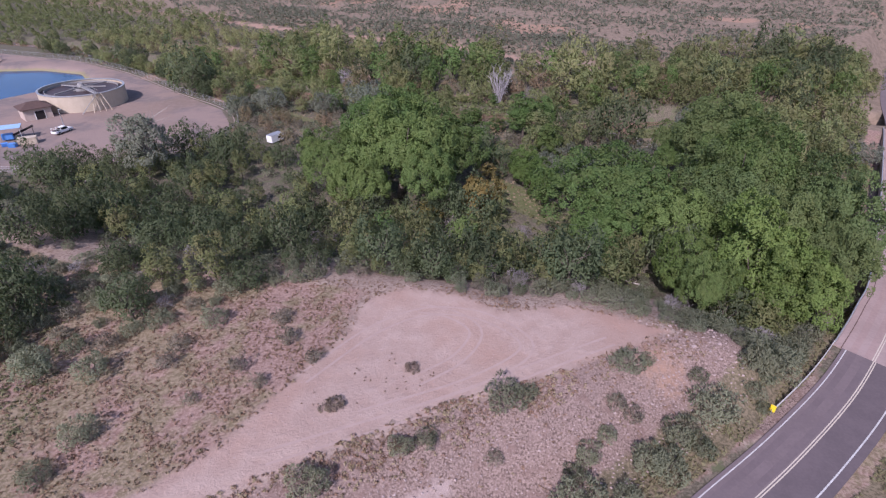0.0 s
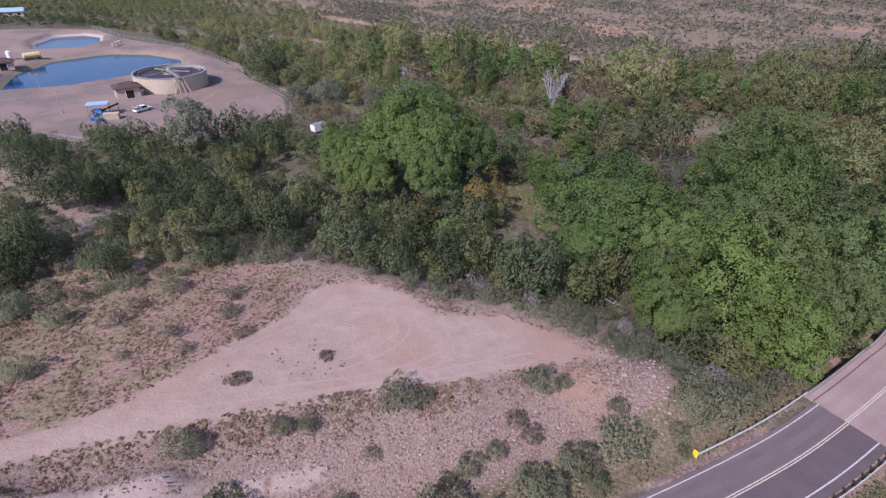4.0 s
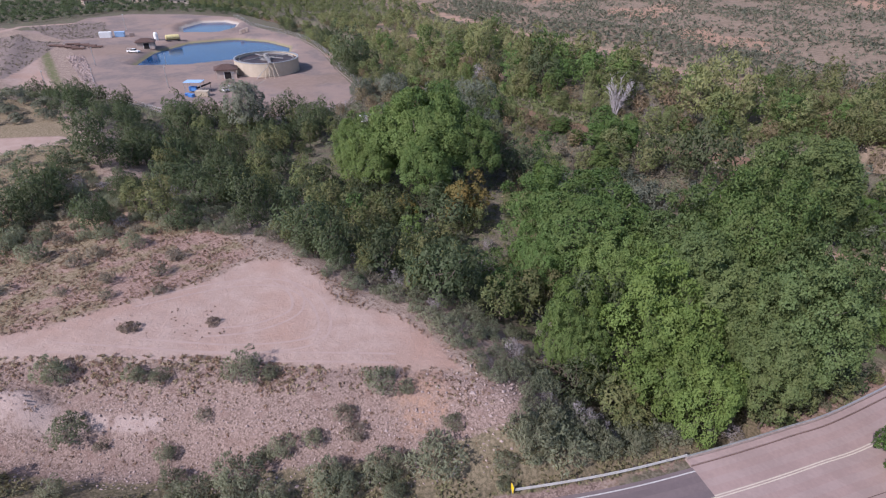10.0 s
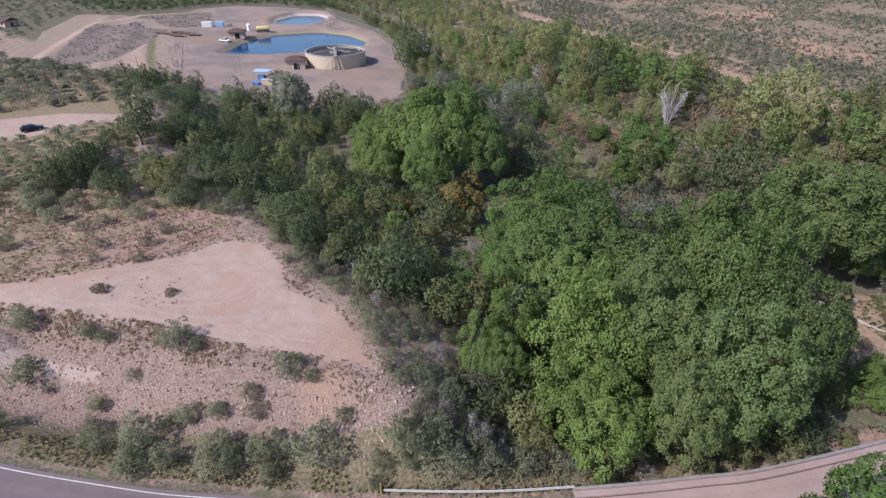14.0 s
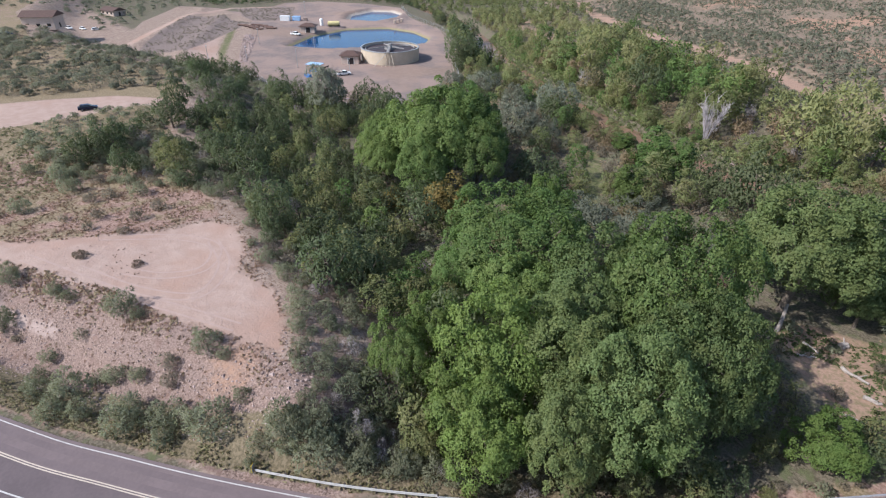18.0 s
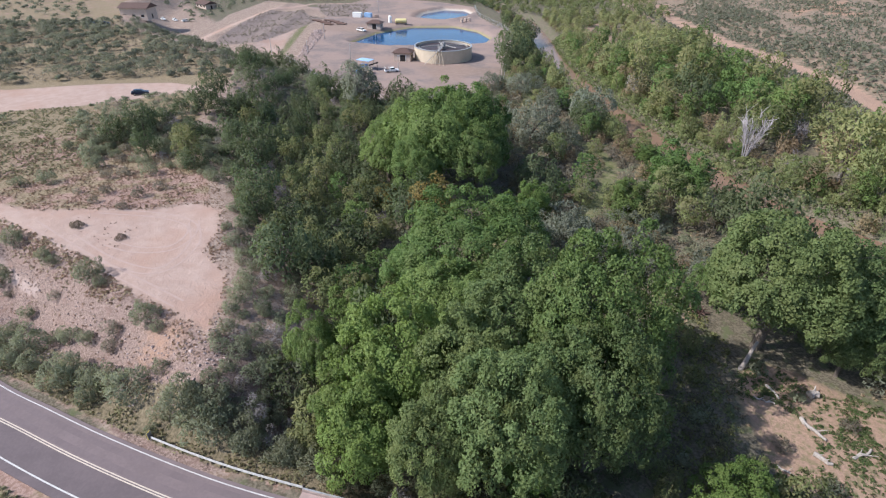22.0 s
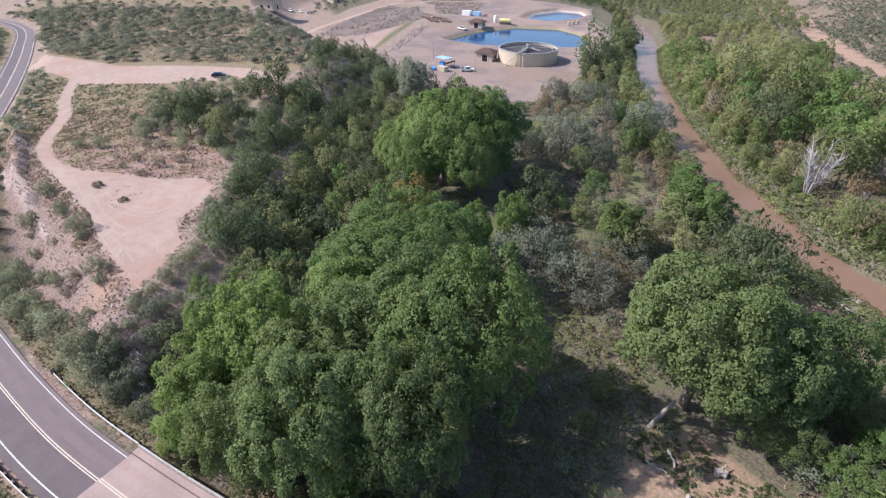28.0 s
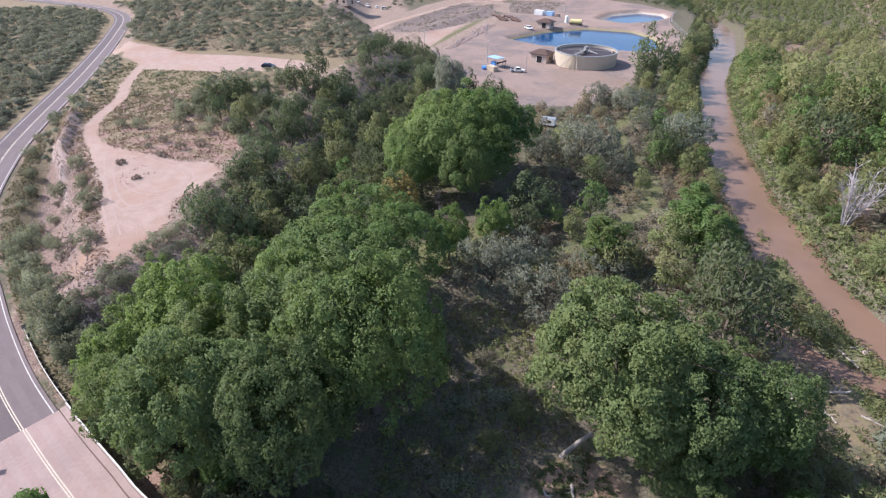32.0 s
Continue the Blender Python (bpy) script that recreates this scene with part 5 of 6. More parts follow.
def far_band(a, b):
    s = (a - 20) * 0.566 + (b - 241) * 0.824
    return ((s > 7) & (s < 34) & (np.sin(a * 0.05) + np.sin(b * 0.07) > -0.6)) | ((s > -24) & (s <= 7) & (line_dist(a, b, FAR_TRACK)[0] > 5.5) & (waves(a, b, 6) > -0.3) & (line_dist(a, b, RIVER)[0] > 22))


stuff("scrub_thicket", scatter([(-150, 340), (-60, 262), (-20, 240), (40, 205), (95, 190), (190, 215), (230, 260), (190, 280), (60, 300), (-90, 380)], 2.9, far_band, 83), "scrub", 0.75, 60, 2.0, 1.5,
      "dark thicket of mesquite beyond the far track", "scrub", 84)
stuff("gallery_woods", scatter(NORTH_FAR, 4.6, north_woods, 63), "willow", 0.55, 330, 2.9, 4.6, "continuous willow woods along the river", "woods", 64, -0.6)
stuff("gallery_brush", scatter(NORTH_FAR, 5.5, north_woods, 123), "tamarisk", 0.52, 220, 2.4, 2.8, "rusty tamarisk among the willows", "woods", 124, -0.5)
FAR_WOODS = [(-420, 420), (-420, 320), (-300, 300), (-190, 288), (-150, 268), (-120, 330), (-150, 350), (-300, 470)]
stuff("far_woods", scatter(FAR_WOODS, 4.8, lambda a, b: (np.hypot(a + 328, b - 308) > 13) & (np.hypot(a + 336, b - 315) > 12), 85), "ash", 0.8, 150, 3.0, 4.4, "river woods fading into the distance", "woods", 86, -0.6)
BEHIND_PLANT = [(-322, 186), (-322, 255), (-282, 279), (-240, 285), (-235, 300), (-290, 340), (-430, 330), (-430, 180)]
stuff("far_woods", scatter(BEHIND_PLANT, 4.8, lambda a, b: (waves(a, b, 16) > -0.5) & (np.hypot(a + 328, b - 308) > 13) & (np.hypot(a + 372, b - 270) > 12) & (np.hypot(a + 352, b - 294) > 10), 131), "hackberry", 0.8, 130, 3.2, 3.0, "dark trees behind the treatment works", "woods", 132)
FAR_SCRUB = [(-240, 80), (-215, -30), (-280, -60), (-460, -60), (-520, 120), (-480, 330), (-330, 290), (-320, 230), (-340, 150), (-290, 115)]
stuff("far_trees", scatter(FAR_SCRUB, 7.0, lambda a, b: (inside(a, b, [(-320, 50), (-235, 50), (-235, 98), (-330, 105)]) < 0) & (road_at(a, b)[0] > 7), 87), "upland", 0.75, 100, 2.8, 1.9,
      "scattered dark trees on the far uplands", "woods", 88)


def tufty(a, b):
    up = inside(a, b, UPLAND)
    sparse = np.random.default_rng(17).uniform(0, 1, a.shape) < 0.22
    return ((up > -2.4) | sparse) & (up > -9) & (inside(a, b, PAD) < 0.3) & (inside(a, b, LOT) < 0) & (line_dist(a, b, TRACK)[0] > 1.6) & (road_at(a, b)[0] > 6)


HILL_AREA = [(-62, 12), (-62, 40), (-52, 50), (-36, 58), (-19, 62), (0, 60), (30, 53), (36, 44), (22, 33), (-6, 22), (-40, 12)]
stuff("dry_grass_tufts", sprinkle(HILL_AREA, 27000, tufty, 91), "tuft", 0.19, 9, 0.18, 0.16, "small reddish dry tufts dotting the hill", "grass", 92)
stuff("bunch_grass", sprinkle(HILL_AREA, 2600, tufty, 89), "straw", 0.22, 13, 0.25, 0.18, "pale straw bunch grass on the hill", "grass", 90)
stuff("dry_grass_tufts", sprinkle([(-100, 8), (-60, 10), (-40, 16), (-40, 40), (-50, 60), (-84, 40)], 9000, tufty, 93), "verge", 0.28, 12, 0.32, 0.2, "dry yellowish grass tufts on the upland", "grass", 94)
def brow(a, b):
    up = inside(a, b, UPLAND)
    return (up > -3.6) & (up < 1.2) & (b < 0.52 * a + 39) & (inside(a, b, PAD) < 0.4)


stuff("brow_grass", sprinkle([(-50, 6), (-48, 20), (-10, 40), (12, 46), (16, 42), (-8, 28), (-30, 12)], 7500, brow, 141, 3.0), "straw", 0.22, 14, 0.28, 0.2, "olive dry grass along the brow of the cut slope", "grass", 142)
stuff("brow_grass", sprinkle([(-50, 6), (-48, 20), (-10, 40), (12, 46), (16, 42), (-8, 28), (-30, 12)], 5200, brow, 143, 3.0), "tuft", 0.22, 14, 0.28, 0.2, "brown low brush along the brow of the cut slope", "grass", 144)
stuff("pad_weeds", sprinkle([(-16, 36), (-8, 48), (0, 49), (4, 44), (-6, 38)], 260, lambda a, b: (np.hypot((a + 5) / 1.4, b - 43.5) < 3.2) | (np.hypot((a + 11.5) / 1.4, b - 39) < 2.4), 121), "tuft", 0.2, 7, 0.12, 0.1, "small brown weeds on the bare pad", "grass", 122)


def verge(a, b):
    rd, _, south = road_at(a, b)
    return (rd > 4.9) & (rd < 10.5) & (waves(a, b, 1.7) > -0.45)


stuff("verge_grass", scatter([(-40, 14), (-20, 0), (20, 14), (62, 44), (52, 58), (30, 46)], 0.46, lambda a, b: verge(a, b) & (road_at(a, b)[0] < 8.4 + 1.6 * waves(a, b, 5)), 95), "verge", 0.36, 10, 0.34, 0.26, "olive and straw grass along the road verge", "grass", 96)


def reeds(a, b):
    d, _ = line_dist(a, b, RIVER)
    return (d > 4.8) & (d < 12) & (inside(a, b, BAR) < 0) & (line_dist(a, b, SIDE_CHANNEL)[0] > 2.4)


UNDERSTOREY = [(34, 104), (46, 92), (62, 90), (70, 88), (75, 94), (68, 101), (63, 107), (59, 113), (50, 116), (38, 112)]
stuff("undergrowth", scatter(UNDERSTOREY, 1.15, lambda a, b: np.hypot(a - 66.5, b - 110) > 5, 145), "ash", 0.38, 46, 1.3, 1.0, "olive green undergrowth beneath the cottonwoods", "undergrowth", 146)
stuff("undergrowth", scatter([(-30, 98), (-10, 92), (30, 76), (60, 66), (64, 74), (46, 96), (30, 98), (5, 118), (-25, 116)], 2.1, lambda a, b: inside(a, b, CLEARING) < 0, 147), "ash", 0.36, 40, 1.2, 0.9, "olive undergrowth between the trees", "undergrowth", 148)
stuff("plot_scrub", sprinkle(SCRUB_PLOT, 2600, lambda a, b: a < 0, 149, 5.0) + sprinkle(FAR_PLOT, 1400, lambda a, b: a < 0, 150, 5.0), "brush", 0.5, 8, 0.5, 0.35, "low brown scrub on the terraced plots", "scrub", 151)
stuff("bank_reeds", scatter([(-130, 260), (-130, 225), (0, 165), (40, 148), (70, 150), (70, 175), (0, 196), (-130, 270)], 0.85, reeds, 97), "reed", 0.5, 26, 1.0, 1.2, "green reeds and flattened grass on the river banks", "grass", 98)
stuff("bank_willows", scatter([(-130, 262), (-130, 238), (-30, 190), (20, 171), (45, 168), (70, 172), (70, 182), (0, 196), (-130, 270)], 2.2, lambda a, b: (line_dist(a, b, RIVER)[0] > 6.8) & (line_dist(a, b, RIVER)[0] < 16) & (waves(a, b, 5) > -0.6) & (inside(a, b, SAND_STRIP) < 0), 125),
      "willow", 0.5, 120, 1.9, 1.5, "low green willow brush along the water", "brush", 126)
stuff("bar_reeds", scatter(BAR, 0.8, lambda a, b: waves(a, b, 3) > -0.35, 177), "willow", 0.42, 20, 0.9, 0.5, "flattened yellowish green reeds on the river bar", "grass", 178)
stuff("bar_reeds", scatter(OPEN_BAR, 0.9, lambda a, b: (line_dist(a, b, SIDE_CHANNEL)[0] > 2.2) & (waves(a, b, 3.3) > -0.2), 179), "verge", 0.36, 18, 0.7, 0.5, "olive grass and reeds on the sandy bar", "grass", 180)
stuff("riverside_brush", scatter(RIVERSIDE, 1.9, lambda a, b: waves(a, b, 4) > -0.3, 181), "ash", 0.36, 70, 1.2, 0.9, "low green brush on the sandy flat by the river", "brush", 182)
stuff("glade_grass", sprinkle(GLADE, 4200, lambda a, b: waves(a, b, 4) > -0.1, 171, 2.5), "reed", 0.26, 14, 0.34, 0.2, "low green grass patches in the glade", "grass", 172)
stuff("meadow_grass", scatter([(-66, 175), (-30, 125), (5, 116), (28, 82), (36, 84), (40, 112), (90, 96), (100, 120), (98, 146), (62, 150), (45, 150), (-20, 168)], 1.15, lambda a, b: free(a, b) | (inside(a, b, CLEARING) > 0), 99),
      "straw", 0.42, 10, 0.4, 0.22, "patchy green grass on the flood plain", "grass", 100)


# ---- the works ----
YARD = -6.3


def box(bm, x, y, z, sx, sy, sz, turn=0.0, bevel=0.0):
    """A box with its middle at x, y and its foot at z."""
    r = bmesh.ops.create_cube(bm, size=1, matrix=Matrix.LocRotScale(Vector((x, y, z + sz / 2)), Euler((0, 0, turn)), (sx, sy, sz)))
    if bevel:
        edges = list({e for v in r["verts"] for e in v.link_edges})
        bmesh.ops.bevel(bm, geom=edges, offset=bevel, segments=2, affect="EDGES")
    return bm


def boxed(name, material, parent, *args, label="", **kw):
    return part(name, box(bmesh.new(), *args, **kw), material, parent, label)


def ring(bm, r0, r1, z0, z1, sides=72):
    """A round wall of some thickness."""
    rows = []
    for r, z in ((r1, z0), (r1, z1), (r0, z1), (r0, z0)):
        rows.append([bm.verts.new((r * math.cos(2 * math.pi * k / sides), r * math.sin(2 * math.pi * k / sides), z)) for k in range(sides)])
    for a, b in zip(rows, [*rows[1:], rows[0]]):
        for k in range(sides):
            bm.faces.new((a[k], a[(k + 1) % sides], b[(k + 1) % sides], b[k]))
    return bm


def rod(bm, a, b, r, sides=6):
    tube(bm, [Vector(a), Vector(b)], [r, r], sides)
    return bm


def clarifier():
    t = tagged(new("settling_tank"), "round tan settling tank with a steel walkway across its top", "tank")
    R, H = 12.4, 5.2
    part("wall", ring(bmesh.new(), R - 0.35, R, -0.3, H - 0.25), TAN, t, "tan painted wall")
    part("rim", ring(bmesh.new(), R - 0.5, R + 0.12, H - 0.25, H), STEEL, t, "grey steel rim")
    part("weir", ring(bmesh.new(), R - 2.0, R - 1.85, H - 1.4, H - 0.35), MACHINE_GREY, t)
    bm = bmesh.new()
    bmesh.ops.create_circle(bm, cap_ends=True, segments=64, radius=R - 0.36, matrix=Matrix.Translation((0, 0, H - 0.95)))
    part("water", bm, TANK_WATER, t, "dark murky water")
    bm = ring(bmesh.new(), 2.2, 2.45, H - 1.8, H - 0.1, 32)
    part("centre_well", bm, MACHINE_GREY, t)
    a = radians(-41)
    for side in (-0.55, 0.55):
        bm = bmesh.new()
        n = Vector((-math.sin(a), math.cos(a), 0)) * side
        d = Vector((math.cos(a), math.sin(a), 0))
        rod(bm, d * -2.5 + n + Vector((0, 0, H + 0.15)), d * (R + 0.6) + n + Vector((0, 0, H + 0.15)), 0.12)
        rod(bm, d * -2.5 + n + Vector((0, 0, H + 1.15)), d * (R + 0.6) + n + Vector((0, 0, H + 1.15)), 0.05)
        for k in range(8):
            q = d * (-2.4 + k * 2.15) + n
            rod(bm, q + Vector((0, 0, H + 0.15)), q + Vector((0, 0, H + 1.15)), 0.04)
        part("handrail", bm, MACHINE_GREY, t)
    bm = bmesh.new()
    box(bm, *(Vector((math.cos(a), math.sin(a))) * (R * 0.42)), H + 0.12, R + 4.0, 1.1, 0.1, a)
    part("walkway", bm, MACHINE_GREY, t)
    for k, (turn, length) in enumerate(((70, 9.5), (160, 9.0), (250, 9.5), (20, 7.0))):
        bm = bmesh.new()
        d = Vector((math.cos(radians(turn)), math.sin(radians(turn)), 0))
        rod(bm, d * 1.0 + Vector((0, 0, H - 0.1)), d * length + Vector((0, 0, H - 0.3)), 0.22)
        rod(bm, d * 1.0 + Vector((0, 0, H + 0.5)), d * length * 0.8 + Vector((0, 0, H - 0.3)), 0.08)
        part("rake_arm", bm, MACHINE_GREY, t)
    bm = bmesh.new()
    bmesh.ops.create_cone(bm, cap_ends=True, segments=20, radius1=1.2, radius2=0.8, depth=1.2, matrix=Matrix.Translation((0, 0, H + 0.6)))
    part("drive", bm, MACHINE_GREY, t)
    # the outer stair and its braces
    d = Vector((math.cos(a), math.sin(a), 0))
    n = Vector((-d.y, d.x, 0))
    for s in (-2.6, -0.9, 0.9, 2.6):
        bm = bmesh.new()
        rod(bm, d * (R + 2.4) + n * s, d * (R + 0.15) + n * s * 0.5 + Vector((0, 0, H)), 0.11)
        part("brace", bm, TAN, t)
    bm = bmesh.new()
    for k in range(22):
        f = k / 22
        q = d * (R + 1.0) + n * (-5.5 + 5.2 * f)
        box(bm, q.x, q.y, H * f, 0.9, 0.28, 0.06, a)
    part("stair", bm, STEEL, t)
    t.matrix_basis = pose(-119, 176.5, YARD)
    return t


clarifier()


def hut(name, x, y, w, d, h, turn, label, roof_h=1.6, eave=0.7, door=True):
    """A small block building with a hipped roof."""
    t = tagged(new(name), label, "building")
    bm = box(bmesh.new(), 0, 0, -0.2, w, d, h + 0.2)
    part("wall", bm, STUCCO, t, "pinkish stucco wall")
    bm = bmesh.new()
    e = [bm.verts.new(v) for v in ((-w / 2 - eave, -d / 2 - eave, h), (w / 2 + eave, -d / 2 - eave, h), (w / 2 + eave, d / 2 + eave, h), (-w / 2 - eave, d / 2 + eave, h))]
    e2 = [bm.verts.new(v.co + Vector((0, 0, 0.18))) for v in e]
    a, b = bm.verts.new((-w * 0.18, 0, h + roof_h)), bm.verts.new((w * 0.18, 0, h + roof_h))
    bm.faces.new(e[::-1])
    for k in range(4):
        bm.faces.new((e[k], e[(k + 1) % 4], e2[(k + 1) % 4], e2[k]))
    bm.faces.new((e2[0], e2[1], b, a))
    bm.faces.new((e2[1], e2[2], b))
    bm.faces.new((e2[2], e2[3], a, b))
    bm.faces.new((e2[3], e2[0], a))
    part("roof", bm, ROOF_BROWN, t, "dark brown hipped roof")
    if door:
        bm = box(bmesh.new(), 0.4, -d / 2 - 0.02, 0, 2.4, 0.08, 2.5)
        leaf = part("door", bm, DARK, t, "dark roll-up door")
        for dx in (-1.28, 1.28):
            boxed("jamb", WHITE, t, 0.4 + dx, -d / 2 - 0.05, 0, 0.14, 0.14, 2.6)
        boxed("window", DARK, t, w / 2 + 0.01, 0, 1.1, 0.06, 1.2, 1.0)
    t.matrix_basis = pose(x, y, YARD, 0, 0, turn)
    return t


hut("pump_house", -124.2, 159.8, 7.2, 6.0, 3.3, 48, "small stucco pump house with a dark door and brown roof")
hut("pump_house", -200.5, 183.0, 7.5, 5.5, 2.9, 48, "low stucco hut with a brown roof beside the pond")


def canopy():
    t = tagged(new("sludge_press_shelter"), "open shelter with pale blue sheet roof and a conveyor", "shelter")
    bm = box(bmesh.new(), 0, 0, 3.6, 6.0, 4.2, 0.12)
    part("roof", bm, BLUE_SHEET, t, "pale blue sheet roof")
    for px in (-2.7, 2.7):
        for py in (-1.8, 1.8):
            boxed("post", STEEL, t, px, py, 0, 0.16, 0.16, 3.6)
    boxed("machine", BLUE, t, -0.6, 0, 0.4, 2.6, 1.5, 1.5, label="blue machine", bevel=0.1)
    bm = bmesh.new()
    rod(bm, (0.5, 0.2, 1.2), (5.6, 0.6, 3.1), 0.28, 8)
    rod(bm, (5.2, 0.5, 0), (5.3, 0.6, 2.9), 0.08)
    part("conveyor", bm, DARK, t, "dark sloping conveyor")
    t.matrix_basis = pose(-117.2, 138.8, YARD, 0, 0, 30)


canopy()


def crate(name, x, y, z, sx, sy, sz, turn, material, label, category):
    t = tagged(new(name), label, category)
    part("body", box(bmesh.new(), 0, 0, 0, sx, sy, sz, 0, 0.05), material, t)
    for k in range(5):
        boxed("rib", material, t, -sx / 2 + sx * (k + 0.5) / 5, -sy / 2 - 0.03, 0.1, 0.1, 0.08, sz - 0.2)
    boxed("lid", material, t, 0, 0, sz, sx + 0.1, sy + 0.1, 0.08)
    t.matrix_basis = pose(x, y, z, 0, 0, turn)
    return t


crate("skip_container", -111, 136.4, YARD, 4.2, 2.2, 1.7, 30, TAN, "tan steel waste container beside the shelter", "container")
crate("blue_bin", -113.2, 133.6, YARD, 1.8, 1.4, 0.9, 10, BLUE, "blue plastic bin on the gravel", "bin")
crate("blue_bin", -115.6, 134.0, YARD, 1.4, 1.2, 0.8, 40, BLUE, "small blue bin on the gravel", "bin")


def wheel(parent, x, y, r):
    bm = bmesh.new()
    bmesh.ops.create_cone(bm, cap_ends=True, segments=18, radius1=r, radius2=r, depth=0.24, matrix=pose(x, y, r, 90))
    w = part("wheel", bm, TYRE, parent)
    bm = bmesh.new()
    bmesh.ops.create_cone(bm, cap_ends=True, segments=14, radius1=r * 0.58, radius2=r * 0.5, depth=0.27, matrix=pose(x, y, r, 90))
    part("rim", bm, STEEL, w)


def hull(profile, half, tuck=0.0):
    """A vehicle body: a side outline drawn across its width, narrower above where tuck is set."""
    bm = bmesh.new()
    zs = [p[1] for p in profile]
    lo, hi = min(zs), max(zs)
    sides = []
    for s in (-1, 1):
        sides.append([bm.verts.new((px, s * (half - tuck * (pz - lo) / (hi - lo)), pz)) for px, pz in profile])
    n = len(profile)
    for k in range(n):
        bm.faces.new((sides[0][k], sides[0][(k + 1) % n], sides[1][(k + 1) % n], sides[1][k]))
    bm.faces.new(sides[0][::-1])
    bm.faces.new(sides[1])
    bmesh.ops.recalc_face_normals(bm, faces=bm.faces)
    bmesh.ops.bevel(bm, geom=bm.edges[:], offset=0.05, segments=2, affect="EDGES")
    return bm


def car(name, x, y, z, turn, paint, label, truck=False, copy_of=None):
    m = pose(x, y, z, 0, 0, turn)
    if copy_of:
        return tagged(copy_thing(copy_of, m), label)
    t = tagged(new(name), label, "truck" if truck else "car")
    if truck:
        part("body", hull([(-2.8, 0.45), (2.7, 0.45), (2.75, 0.95), (1.3, 1.15), (-2.8, 1.1)], 0.95), paint, t)
        part("cab", hull([(-0.6, 1.0), (1.5, 1.0), (0.9, 1.75), (-0.45, 1.78)], 0.92, 0.15), GLASSY, t, "glazed cab")
        part("roof", box(bmesh.new(), 0.2, 0, 1.74, 1.4, 1.5, 0.08, 0, 0.03), paint, t)
        boxed("load_bed", DARK, t, -1.7, 0, 1.08, 2.0, 1.6, 0.06)
        for px in (-2.5, -1.0):
            bm = bmesh.new()
            rod(bm, (px, -0.85, 1.1), (px, -0.85, 1.85), 0.05)
            rod(bm, (px, 0.85, 1.1), (px, 0.85, 1.85), 0.05)
            rod(bm, (px, -0.85, 1.85), (px, 0.85, 1.85), 0.05)
            part("rack", bm, paint, t)
        for px in (-1.7, 1.8):
            for py in (-0.86, 0.86):
                wheel(t, px, py, 0.4)
    else:
        part("body", hull([(-2.25, 0.35), (2.2, 0.35), (2.28, 0.75), (1.1, 0.98), (-2.2, 1.0)], 0.9, 0.06), paint, t)
        part("glasshouse", hull([(-2.0, 0.95), (1.15, 0.95), (0.45, 1.42), (-1.5, 1.45)], 0.86, 0.2), GLASSY, t, "dark windows")
        part("roof", box(bmesh.new(), -0.55, 0, 1.42, 1.9, 1.25, 0.06, 0, 0.025), paint, t)
        for px in (-1.4, 1.4):
            for py in (-0.82, 0.82):
                wheel(t, px, py, 0.34)
        for py in (-0.6, 0.6):
            boxed("headlight", WHITE, t, 2.2, py, 0.62, 0.12, 0.35, 0.14)
            boxed("tail_light", RUST, t, -2.22, py, 0.72, 0.08, 0.3, 0.16)
    t.matrix_basis = m
    return t


pickup = car("pickup_truck", -107.6, 145.6, YARD, 75, WHITE, "white pickup truck with a rack parked in the yard", True)
car("pickup_truck", -195.5, 172.5, YARD, 20, WHITE, "pickup truck parked beside the pale hut", True, pickup)
dark_car = car("parked_car", -88, 56.2, z_at(-88, 56.2), 80, CAR_DARK, "dark blue car parked on the dirt lot")
for x, y, a in ((-228, 50, 60), (-225, 55.5, 70)):
    car("parked_car", x, y, z_at(x, y), a, CAR_DARK, "dark car parked on the far dirt lot", False, dark_car)
silver_car = car("parked_car", -281, 81, z_at(-281, 81), 10, WHITE, "white car parked by the brown house")
for x, y, a in ((-284, 87, 12), (-283, 93, 8), (-276, 98, 100)):
    car("parked_car", x, y, z_at(x, y), a, WHITE, "white car parked by the brown house", False, silver_car)

# small sheds, tanks and boxes past the pond
crate("white_shed", -242, 191, YARD, 5.5, 3.0, 2.6, 48, WHITE, "white metal shed in the yard", "shed")
crate("blue_shed", -238.5, 196.5, YARD, 4.5, 3.0, 2.3, 48, BLUE_SHEET, "pale blue-grey metal shed in the yard", "shed")
crate("storage_box", -234, 200, YARD, 2.2, 1.6, 1.6, 48, CONCRETE, "small grey storage box in the yard", "box")
for x, y in ((-192.5, 234.8), (-194.6, 241.5), (-193.6, 238.2)):
    crate("control_box", x, y, z_at(x, y), 1.4, 1.2, 1.9, 30, STUCCO, "pale control box by the small pond", "box")
t = tagged(new("yellow_trailer_tank"), "pale yellow tank trailer between the ponds", "trailer")
bm = bmesh.new()
bmesh.ops.create_cone(bm, cap_ends=True, segments=20, radius1=1.2, radius2=1.2, depth=6.5, matrix=pose(0, 0, 1.9, 0, 90, 0))
bmesh.ops.bevel(bm, geom=[e for e in bm.edges if len(e.link_faces) == 2 and e.calc_face_angle(0) > 1.2], offset=0.3, segments=3, affect="EDGES")
part("tank", bm, plain("pale_yellow_paint", (0.72, 0.62, 0.30), None, 1.0, 0.5), t)
boxed("chassis", DARK, t, 0, 0, 0.5, 7.0, 1.6, 0.25)
for px in (-2.4, -1.4, 2.6):
    for py in (-0.9, 0.9):
        wheel(t, px, py, 0.45)
t.matrix_basis = pose(-205, 201.5, YARD, 0, 0, 60)
t = tagged(new("upright_tank"), "small white upright tank in the yard", "tank")
bm = bmesh.new()
